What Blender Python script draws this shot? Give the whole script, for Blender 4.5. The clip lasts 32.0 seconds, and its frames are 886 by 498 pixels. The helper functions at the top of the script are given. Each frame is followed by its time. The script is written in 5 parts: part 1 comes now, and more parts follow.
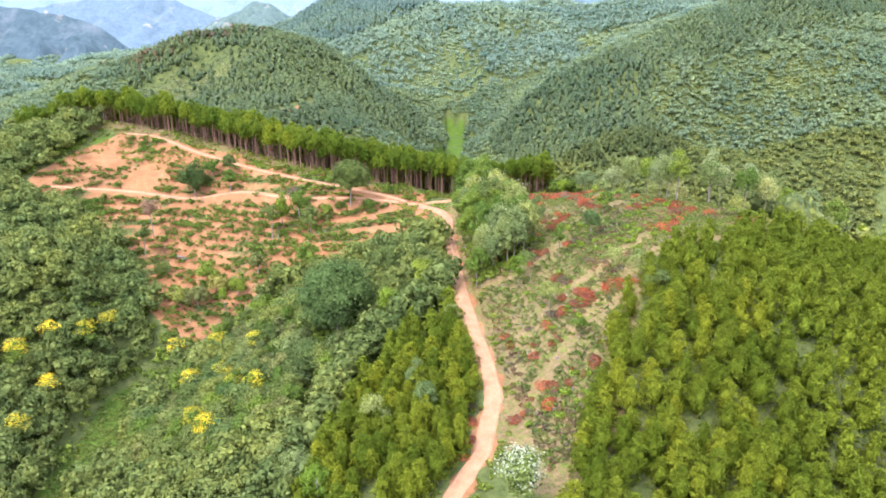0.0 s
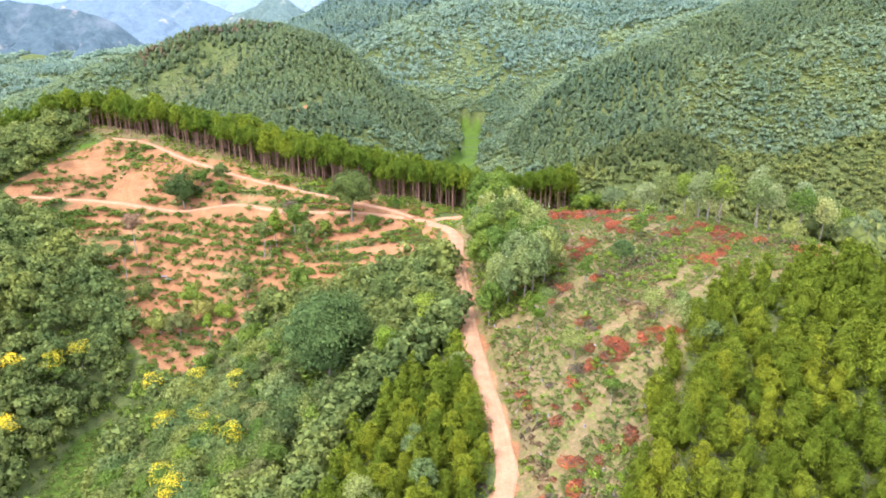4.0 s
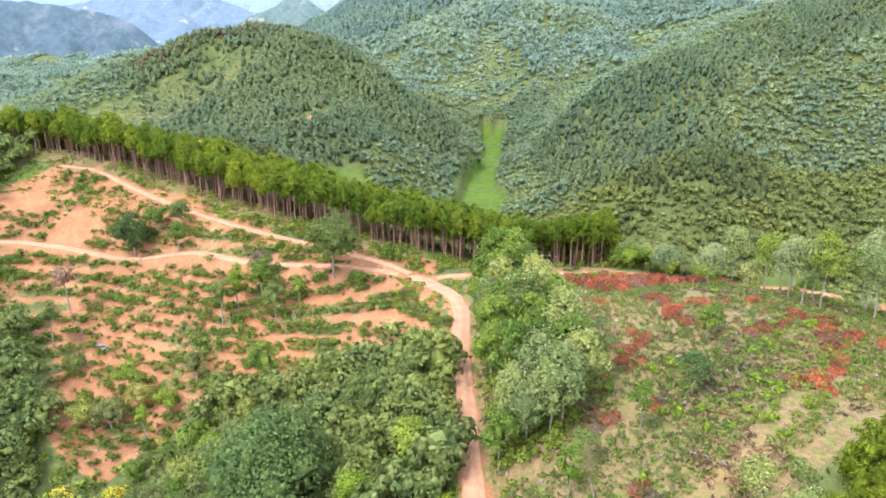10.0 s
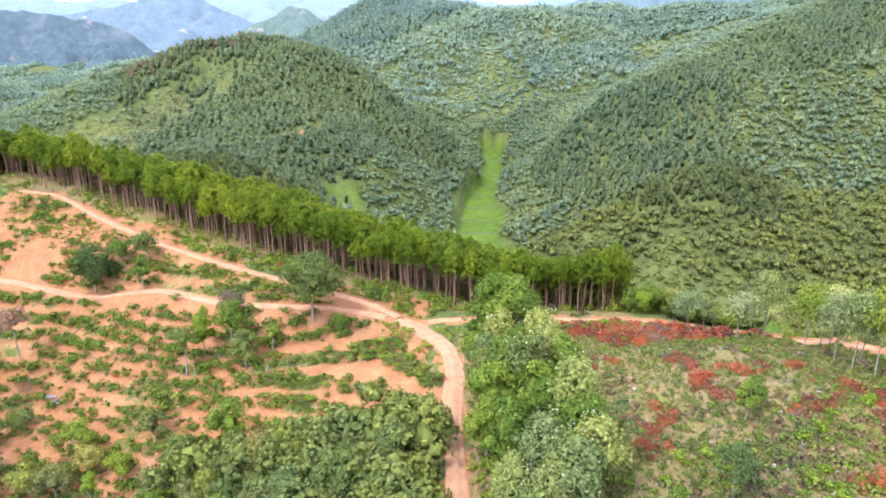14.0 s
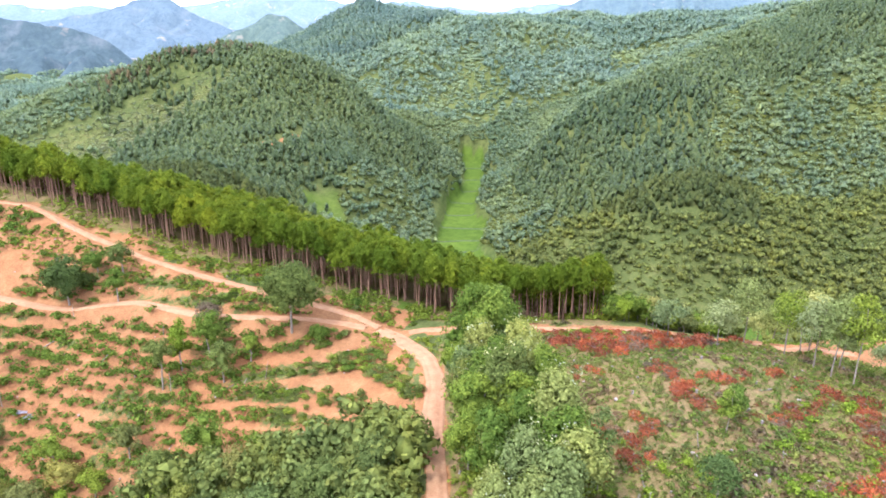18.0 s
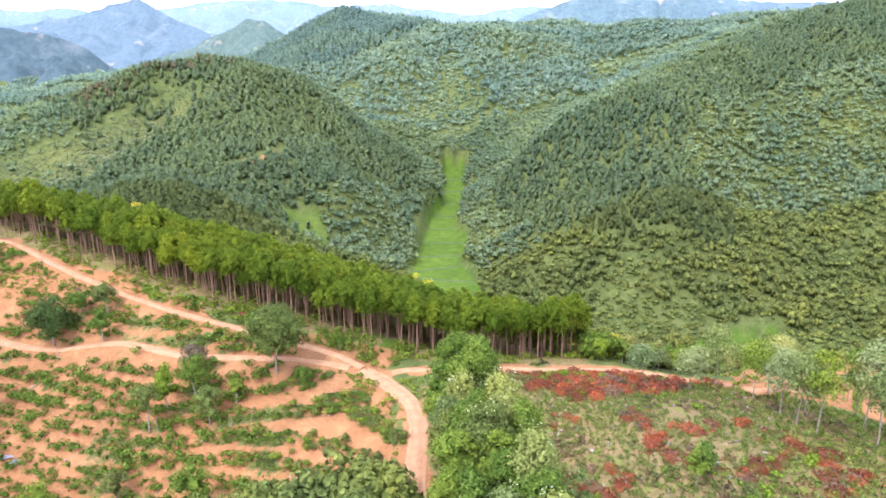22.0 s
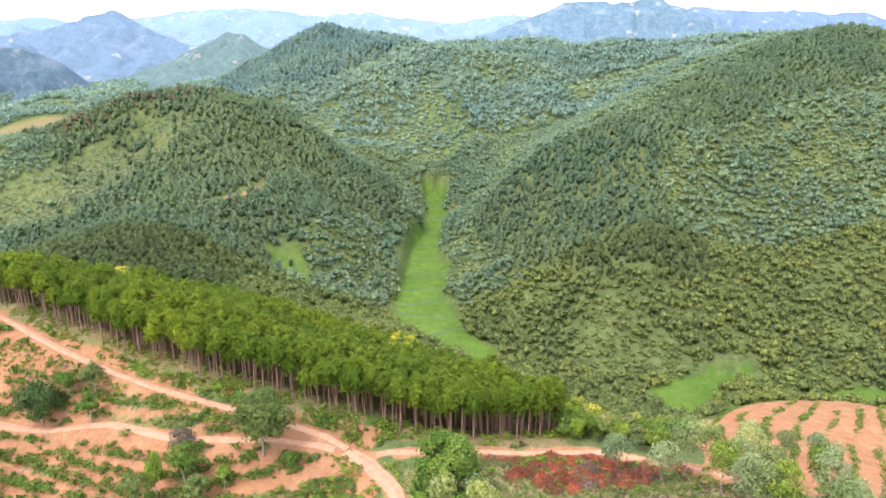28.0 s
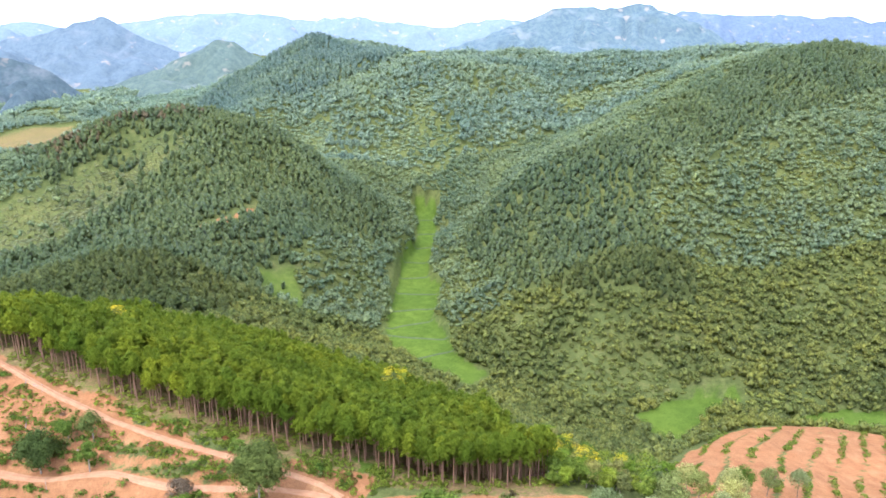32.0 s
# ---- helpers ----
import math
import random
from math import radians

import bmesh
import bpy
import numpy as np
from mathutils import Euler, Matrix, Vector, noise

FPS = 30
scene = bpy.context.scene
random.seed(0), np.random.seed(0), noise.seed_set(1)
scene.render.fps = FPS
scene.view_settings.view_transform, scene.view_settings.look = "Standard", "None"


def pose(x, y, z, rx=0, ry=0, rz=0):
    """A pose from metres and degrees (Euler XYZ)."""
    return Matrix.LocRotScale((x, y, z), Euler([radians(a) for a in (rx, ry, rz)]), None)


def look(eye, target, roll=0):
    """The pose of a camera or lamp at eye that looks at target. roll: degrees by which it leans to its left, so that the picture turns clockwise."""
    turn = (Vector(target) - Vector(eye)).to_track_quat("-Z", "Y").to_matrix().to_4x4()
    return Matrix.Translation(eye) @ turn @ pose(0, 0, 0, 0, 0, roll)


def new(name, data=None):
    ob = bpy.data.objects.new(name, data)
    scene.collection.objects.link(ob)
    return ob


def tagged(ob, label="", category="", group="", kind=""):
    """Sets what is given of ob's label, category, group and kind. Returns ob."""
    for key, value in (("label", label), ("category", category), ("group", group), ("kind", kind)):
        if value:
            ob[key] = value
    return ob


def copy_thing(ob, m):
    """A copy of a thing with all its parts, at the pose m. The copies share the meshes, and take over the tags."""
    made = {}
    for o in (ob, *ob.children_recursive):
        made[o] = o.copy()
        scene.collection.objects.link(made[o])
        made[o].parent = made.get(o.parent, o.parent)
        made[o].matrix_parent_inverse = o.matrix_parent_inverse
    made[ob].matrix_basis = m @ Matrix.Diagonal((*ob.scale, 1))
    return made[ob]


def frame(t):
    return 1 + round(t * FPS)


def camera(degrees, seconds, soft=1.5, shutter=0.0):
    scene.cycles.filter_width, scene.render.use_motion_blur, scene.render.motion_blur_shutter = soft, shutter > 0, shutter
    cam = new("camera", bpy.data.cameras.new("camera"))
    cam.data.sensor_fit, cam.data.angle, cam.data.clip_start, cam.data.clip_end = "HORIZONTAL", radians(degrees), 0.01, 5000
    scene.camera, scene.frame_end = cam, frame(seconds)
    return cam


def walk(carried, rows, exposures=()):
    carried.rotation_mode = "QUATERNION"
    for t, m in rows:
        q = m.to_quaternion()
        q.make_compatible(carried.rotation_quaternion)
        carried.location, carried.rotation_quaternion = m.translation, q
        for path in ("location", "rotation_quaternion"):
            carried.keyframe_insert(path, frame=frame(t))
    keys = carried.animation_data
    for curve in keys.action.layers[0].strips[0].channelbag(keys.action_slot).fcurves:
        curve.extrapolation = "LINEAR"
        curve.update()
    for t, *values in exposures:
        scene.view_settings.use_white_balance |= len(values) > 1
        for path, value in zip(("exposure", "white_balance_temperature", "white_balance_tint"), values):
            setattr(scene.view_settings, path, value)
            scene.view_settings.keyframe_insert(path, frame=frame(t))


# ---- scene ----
cam = camera(63.7, 32.0, soft=1.7)
PATH = [
    (0, (0.00, 0.00, 90.00), (10.24, 188.69, 24.49), 0.08),
    (1, (0.63, 5.23, 89.88), (9.84, 193.78, 23.84), 0.12),
    (2, (1.41, 11.06, 89.78), (9.46, 199.59, 23.51), 0.10),
    (3, (2.20, 17.47, 89.70), (9.15, 205.95, 23.15), 0.06),
    (3.5, (2.68, 20.95, 89.76), (9.00, 209.43, 23.16), 0.06),
    (5.5, (4.57, 36.03, 89.53), (8.30, 224.53, 22.77), 0.03),
    (6, (5.08, 40.03, 89.51), (8.24, 228.48, 22.61), 0.01),
    (7, (6.17, 48.08, 89.63), (8.25, 236.50, 22.59), -0.03),
    (8, (7.10, 56.35, 89.75), (8.15, 244.74, 22.61), -0.08),
    (9, (8.20, 64.48, 89.83), (8.20, 252.89, 22.75), -0.10),
    (10, (9.17, 72.17, 89.99), (8.30, 260.69, 23.19), -0.13),
    (11, (9.82, 79.26, 90.08), (8.47, 267.93, 23.72), -0.14),
    (12, (10.37, 85.04, 90.20), (8.76, 273.88, 24.35), -0.11),
    (13, (10.87, 89.19, 90.32), (9.25, 278.29, 25.21), -0.10),
    (14, (11.03, 92.06, 90.38), (9.95, 281.38, 25.91), -0.06),
    (14.5, (11.07, 92.88, 90.40), (10.41, 282.34, 26.31), -0.05),
    (16.5, (11.31, 93.71, 90.38), (13.01, 283.45, 27.17), -0.02),
    (17, (11.30, 93.67, 90.43), (13.78, 283.46, 27.38), 0.00),
    (18, (11.41, 93.30, 90.53), (15.40, 283.19, 27.88), 0.04),
    (19, (11.45, 92.83, 90.84), (16.95, 282.71, 28.27), 0.06),
    (20, (11.47, 92.35, 93.27), (18.31, 282.25, 30.88), 0.05),
    (21, (11.33, 92.37, 96.79), (19.46, 282.18, 34.27), 0.05),
    (22, (11.49, 92.60, 100.25), (20.63, 282.37, 37.78), 0.05),
    (23, (11.58, 92.89, 103.47), (21.53, 282.65, 41.09), 0.04),
    (24, (11.64, 93.14, 106.66), (22.34, 282.92, 44.46), 0.04),
    (25, (11.65, 93.48, 109.82), (23.24, 283.28, 47.83), 0.05),
    (25.5, (11.61, 93.47, 111.40), (23.68, 283.27, 49.53), 0.03),
    (27.5, (11.63, 93.16, 117.91), (25.60, 282.98, 56.48), 0.02),
    (28, (11.63, 93.10, 119.46), (25.95, 282.91, 58.10), 0.01),
    (29, (11.59, 92.95, 122.57), (26.60, 282.76, 61.36), 0.02),
    (30, (11.55, 92.88, 125.83), (27.23, 282.66, 64.71), 0.01),
    (31, (11.61, 92.82, 129.05), (27.86, 282.58, 68.00), -0.02),
    (32, (11.58, 92.74, 132.30), (28.40, 282.49, 71.36), -0.03),
]
walk(cam, [(t, look(eye, target, roll)) for t, eye, target, roll in PATH], [(0, 1.08, 5400, 22), (8, 1.05, 5400, 22), (15, 0.98, 5400, 22), (24, 0.92, 5400, 22), (32, 0.83, 5400, 22)])

# ---- light ----
SUN_TURN, SUN_HEIGHT = radians(226), radians(57)
world = bpy.data.worlds.new("sky")
scene.world = world
world.use_nodes = True
sky = world.node_tree.nodes.new("ShaderNodeTexSky")
sky.sky_type, sky.sun_disc = "NISHITA", False
sky.sun_elevation, sky.sun_rotation = SUN_HEIGHT, SUN_TURN
sky.air_density, sky.dust_density, sky.ozone_density = 1.0, 1.0, 1.0
cloud = world.node_tree.nodes.new("ShaderNodeMix")
cloud.data_type = "RGBA"
cloud.inputs[0].default_value, cloud.inputs[7].default_value = 0.78, (13.6, 14.3, 15.8, 1)
world.node_tree.nodes["Background"].inputs[1].default_value = 0.15
world.node_tree.links.new(sky.outputs[0], cloud.inputs[6])
world.node_tree.links.new(cloud.outputs[2], world.node_tree.nodes["Background"].inputs[0])
sun = new("sun", bpy.data.lights.new("sun", "SUN"))
sun.data.energy, sun.data.angle, sun.data.color = 2.5, radians(9), (1.0, 0.94, 0.83)
sun.matrix_world = look((math.sin(SUN_TURN) * math.cos(SUN_HEIGHT), math.cos(SUN_TURN) * math.cos(SUN_HEIGHT), math.sin(SUN_HEIGHT)), (0, 0, 0))


# ---- materials ----
def material(name, rough=0.9, spec=0.2):
    m = bpy.data.materials.new(name)
    m.use_nodes = True
    b = m.node_tree.nodes["Principled BSDF"]
    b.inputs["Roughness"].default_value = rough
    b.inputs["Specular IOR Level"].default_value = spec
    return m, m.node_tree, b


def node(tree, kind, **values):
    n = tree.nodes.new(kind)
    for k, v in values.items():
        n.inputs[k.replace("_", " ")].default_value = v
    return n


def ramp(tree, source, stops):
    r = tree.nodes.new("ShaderNodeValToRGB")
    while len(r.color_ramp.elements) < len(stops):
        r.color_ramp.elements.new(0.5)
    for e, (p, c) in zip(r.color_ramp.elements, stops):
        e.position, e.color = p, (*c, 1)
    tree.links.new(source, r.inputs[0])
    return r.outputs[0]


def noise_of(tree, scale, detail=4.0, rough=0.6):
    n = node(tree, "ShaderNodeTexNoise", Scale=scale, Detail=detail, Roughness=rough)
    g = tree.nodes.new("ShaderNodeNewGeometry")
    tree.links.new(g.outputs["Position"], n.inputs["Vector"])
    return n.outputs["Fac"]


def mixed(tree, fac, a, b, way="MIX"):
    n = tree.nodes.new("ShaderNodeMix")
    n.data_type, n.blend_type = "RGBA", way
    for src, k in ((fac, 0), (a, 6), (b, 7)):
        if isinstance(src, (int, float)):
            n.inputs[k].default_value = src
        elif isinstance(src, tuple):
            n.inputs[k].default_value = (*src, 1)
        else:
            tree.links.new(src, n.inputs[k])
    return n.outputs[2]


def bumped(tree, b, source, strength, distance):
    n = node(tree, "ShaderNodeBump", Strength=strength, Distance=distance)
    tree.links.new(source, n.inputs["Height"])
    tree.links.new(n.outputs[0], b.inputs["Normal"])


def leaf_material(name, dark, light, translucent=0.38, patch=0.03, per_object=True, gloss=0.03, haze_sheen=0.0):
    """Foliage: hue drifts from tree to tree, from island to island and over the hillside. The bluish sheen stands in
    for haze.
    """
    m, t, b = material(name, 0.6, gloss)
    # bluish sheen veils distant woods the way haze would
    b.inputs["Sheen Weight"].default_value, b.inputs["Sheen Roughness"].default_value = haze_sheen, 0.6
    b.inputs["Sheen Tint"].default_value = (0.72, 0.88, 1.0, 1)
    g = t.nodes.new("ShaderNodeNewGeometry")
    who = t.nodes.new("ShaderNodeObjectInfo").outputs["Random"] if per_object else ramp(t, noise_of(t, 0.24, 2.0), [(0.36, (0, 0, 0)), (0.64, (1, 1, 1))])
    leaf = ramp(t, g.outputs["Random Per Island"], [(0.0, dark), (1.0, light)])
    tone = ramp(t, who, [(0.0, (0.66, 0.74, 0.72)), (0.5, (0.96, 0.97, 1.0)), (1.0, (1.4, 1.25, 1.0))] if per_object else [(0.0, (0.8, 0.85, 0.85)), (1.0, (1.22, 1.15, 1.0))])
    col = mixed(t, 1.0, leaf, tone, "MULTIPLY")
    drift = ramp(t, noise_of(t, patch, 3.0), [(0.3, (0.8, 0.86, 0.9)), (0.7, (1.2, 1.12, 0.95))] if per_object else [(0.34, (0.8, 0.87, 0.92)), (0.5, (1, 1, 1)), (0.66, (1.22, 1.15, 0.95))])
    col = mixed(t, 1.0, col, drift, "MULTIPLY")
    mottle = noise_of(t, 2.6 if per_object else 0.8, 5.0, 0.75)
    col = mixed(t, 1.0, col, ramp(t, mottle, [(0.33, (0.68, 0.7, 0.68)), (0.5, (1.05, 1.05, 1.05)), (0.68, (1.45, 1.42, 1.35))] if per_object else [(0.33, (0.8, 0.82, 0.8)), (0.68, (1.25, 1.24, 1.2))]), "MULTIPLY")
    bumped(t, b, mottle, 0.4, 0.25)
    t.links.new(col, b.inputs["Base Color"])
    tr = t.nodes.new("ShaderNodeBsdfTranslucent")
    t.links.new(col, tr.inputs[0])
    mx = t.nodes.new("ShaderNodeMixShader")
    mx.inputs[0].default_value = translucent
    t.links.new(b.outputs[0], mx.inputs[1])
    t.links.new(tr.outputs[0], mx.inputs[2])
    t.links.new(mx.outputs[0], t.nodes["Material Output"].inputs[0])
    return m


PINE = leaf_material("pine_needles", (0.085, 0.125, 0.008), (0.185, 0.238, 0.02))
YOUNG = leaf_material("young_pine_needles", (0.085, 0.112, 0.007), (0.228, 0.262, 0.018))
BROAD = leaf_material("broad_leaves", (0.1, 0.128, 0.03), (0.245, 0.28, 0.07))
SILVER = leaf_material("silver_leaves", (0.135, 0.17, 0.048), (0.28, 0.325, 0.105))
LIME = leaf_material("lime_leaves", (0.12, 0.19, 0.015), (0.28, 0.36, 0.04))
BLUISH = leaf_material("acacia_leaves", (0.092, 0.13, 0.034), (0.215, 0.27, 0.078))
DARKLEAF = leaf_material("dark_leaves", (0.066, 0.094, 0.024), (0.165, 0.205, 0.05))
PALELEAF = leaf_material("pale_yellow_leaves", (0.19, 0.225, 0.08), (0.37, 0.4, 0.17))
OLIVE = leaf_material("olive_leaves", (0.14, 0.15, 0.045), (0.29, 0.29, 0.09))
YELLOW = leaf_material("yellow_flowers", (0.72, 0.56, 0.015), (0.88, 0.74, 0.05))
RUST = leaf_material("dead_needles", (0.32, 0.092, 0.042), (0.53, 0.175, 0.085))
BROWN = leaf_material("withered_twigs", (0.17, 0.115, 0.075), (0.32, 0.225, 0.15))
SHRUB = leaf_material("shrub_leaves", (0.085, 0.135, 0.02), (0.23, 0.3, 0.045))
CREAM = leaf_material("cream_flowers", (0.36, 0.39, 0.2), (0.6, 0.61, 0.4))
WOODS = leaf_material("woodland_leaves", (0.12, 0.14, 0.034), (0.262, 0.282, 0.07), 0.48, patch=0.022, per_object=False, haze_sheen=0.05)
# upper and ridge foliage: haze is painted in as paler, bluer leaf colour
HAZED_MIDWOODS = leaf_material("hazed_upper_leaves", (0.145, 0.192, 0.09), (0.24, 0.298, 0.134), 0.48, patch=0.02, per_object=False, gloss=0.1, haze_sheen=0.1)
HAZED_MIDPINES = leaf_material("hazed_hill_needles", (0.092, 0.128, 0.048), (0.16, 0.202, 0.074), 0.48, patch=0.011, per_object=False, gloss=0.1, haze_sheen=0.1)
HAZED_RIDGEWOODS = leaf_material("hazed_ridge_leaves", (0.168, 0.235, 0.15), (0.268, 0.345, 0.21), 0.48, patch=0.011, per_object=False, gloss=0.2, haze_sheen=0.15)
HAZED_RIDGEPINES = leaf_material("hazed_ridge_needles", (0.115, 0.178, 0.132), (0.185, 0.255, 0.175), 0.48, patch=0.011, per_object=False, gloss=0.2, haze_sheen=0.15)
PINEWOODS = leaf_material("pinewood_needles", (0.09, 0.112, 0.032), (0.155, 0.175, 0.05), 0.48, patch=0.011, per_object=False, haze_sheen=0.05)
BELTWOODS = leaf_material("belt_needles", (0.1, 0.138, 0.009), (0.182, 0.228, 0.022), per_object=False)
RUSTWOODS = leaf_material("scorched_needles", (0.11, 0.092, 0.05), (0.2, 0.155, 0.09), patch=0.011, per_object=False)
SCRUB = leaf_material("scrub_leaves", (0.125, 0.15, 0.034), (0.245, 0.275, 0.066), patch=0.02, per_object=False, haze_sheen=0.04)
# ridge scrub green is paled and blued for haze too
HAZED_RIDGESCRUB = leaf_material("hazed_ridge_scrub", (0.195, 0.258, 0.14), (0.295, 0.358, 0.19), patch=0.015, per_object=False, haze_sheen=0.12)
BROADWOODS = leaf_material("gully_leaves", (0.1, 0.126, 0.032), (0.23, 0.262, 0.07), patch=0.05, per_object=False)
# upper scrub, likewise with haze in its colour
HAZED_MIDSCRUB = leaf_material("hazed_upper_scrub", (0.155, 0.205, 0.092), (0.265, 0.32, 0.138), patch=0.02, per_object=False, haze_sheen=0.1)
STRAW = leaf_material("dry_slash", (0.17, 0.115, 0.062), (0.31, 0.22, 0.13), patch=0.06, per_object=False)
# olive scrub, with some of the sheen that imitates haze
HILLSCRUB = leaf_material("tawny_scrub", (0.165, 0.182, 0.085), (0.265, 0.28, 0.122), patch=0.03, per_object=False, haze_sheen=0.1)


def bark_material(name, dark, light):
    m, t, b = material(name, 0.9, 0.1)
    n = noise_of(t, 3.0)
    t.links.new(ramp(t, n, [(0.3, dark), (0.7, light)]), b.inputs["Base Color"])
    bumped(t, b, n, 0.6, 0.05)
    return m


BARK = bark_material("pine_bark", (0.15, 0.08, 0.045), (0.32, 0.185, 0.11))
DRYWOOD = bark_material("weathered_wood", (0.15, 0.12, 0.095), (0.3, 0.255, 0.205))
PALE = bark_material("pale_bark", (0.17, 0.13, 0.09), (0.34, 0.28, 0.2))


def ground_material():
    m, t, b = material("hill_ground", 0.95, 0.02)
    a = t.nodes.new("ShaderNodeAttribute")
    a.attribute_name = "cover"
    sep = t.nodes.new("ShaderNodeSeparateColor")
    t.links.new(a.outputs["Color"], sep.inputs[0])
    fine, mid, wide = noise_of(t, 1.3, 6.0, 0.7), noise_of(t, 0.22, 4.0), noise_of(t, 0.03, 3.0)
    litter = ramp(t, mid, [(0.3, (0.07, 0.086, 0.024)), (0.55, (0.105, 0.12, 0.034)), (0.75, (0.145, 0.14, 0.048))])
    litter = mixed(t, 1.0, litter, ramp(t, noise_of(t, 0.45, 6.0, 0.8), [(0.32, (0.6, 0.63, 0.6)), (0.5, (0.95, 0.95, 0.95)), (0.68, (1.3, 1.27, 1.2))]), "MULTIPLY")
    earth = ramp(t, mid, [(0.25, (0.24, 0.11, 0.045)), (0.55, (0.31, 0.153, 0.064)), (0.8, (0.36, 0.203, 0.09))])
    earth = mixed(t, 1.0, earth, ramp(t, fine, [(0.3, (0.78, 0.74, 0.72)), (0.7, (1.12, 1.1, 1.08))]), "MULTIPLY")
    lush = ramp(t, mid, [(0.3, (0.062, 0.098, 0.013)), (0.7, (0.098, 0.142, 0.02))])
    lush = mixed(t, 1.0, lush, ramp(t, fine, [(0.3, (0.75, 0.8, 0.7)), (0.7, (1.2, 1.15, 1.2))]), "MULTIPLY")
    cut = ramp(t, fine, [(0.3, (0.115, 0.095, 0.032)), (0.46, (0.16, 0.12, 0.046)), (0.58, (0.225, 0.148, 0.067)), (0.72, (0.29, 0.168, 0.08))])
    weeds = ramp(t, noise_of(t, 0.9, 3.0), [(0.35, (0.095, 0.12, 0.018)), (0.65, (0.155, 0.18, 0.03))])
    cut = mixed(t, ramp(t, noise_of(t, 0.6, 6.0, 0.75), [(0.51, (0, 0, 0)), (0.63, (1, 1, 1))]), cut, weeds)
    ragged = noise_of(t, 1.5, 6.0, 0.75)

    def rough_edge(mask):
        n = t.nodes.new("ShaderNodeMath")
        n.operation = "MULTIPLY_ADD"
        n.inputs[1].default_value = 0.9
        t.links.new(ragged, n.inputs[0])
        t.links.new(mask, n.inputs[2])
        return ramp(t, n.outputs[0], [(0.84, (0, 0, 0)), (1.0, (1, 1, 1))])

    col = mixed(t, rough_edge(sep.outputs[2]), litter, cut)
    col = mixed(t, rough_edge(sep.outputs[1]), col, lush)
    col = mixed(t, rough_edge(sep.outputs[0]), col, earth)
    col = mixed(t, 1.0, col, ramp(t, noise_of(t, 5.5, 3.0, 0.8), [(0.3, (0.66, 0.66, 0.66)), (0.5, (1, 1, 1)), (0.7, (1.32, 1.3, 1.28))]), "MULTIPLY")
    col = mixed(t, 1.0, col, ramp(t, wide, [(0.3, (0.86, 0.9, 0.92)), (0.7, (1.1, 1.06, 1.0))]), "MULTIPLY")
    t.links.new(col, b.inputs["Base Color"])
    bumped(t, b, fine, 0.7, 0.35)
    return m


GROUND = ground_material()


def road_material():
    m, t, b = material("dirt_track", 0.95, 0.1)
    mid, fine = noise_of(t, 0.5, 5.0), noise_of(t, 4.0, 4.0, 0.7)
    col = ramp(t, mid, [(0.3, (0.33, 0.165, 0.08)), (0.7, (0.41, 0.24, 0.122))])
    col = mixed(t, 1.0, col, ramp(t, fine, [(0.3, (0.85, 0.83, 0.8)), (0.7, (1.1, 1.08, 1.05))]), "MULTIPLY")
    t.links.new(col, b.inputs["Base Color"])
    bumped(t, b, fine, 0.5, 0.1)
    return m


TRACK = road_material()


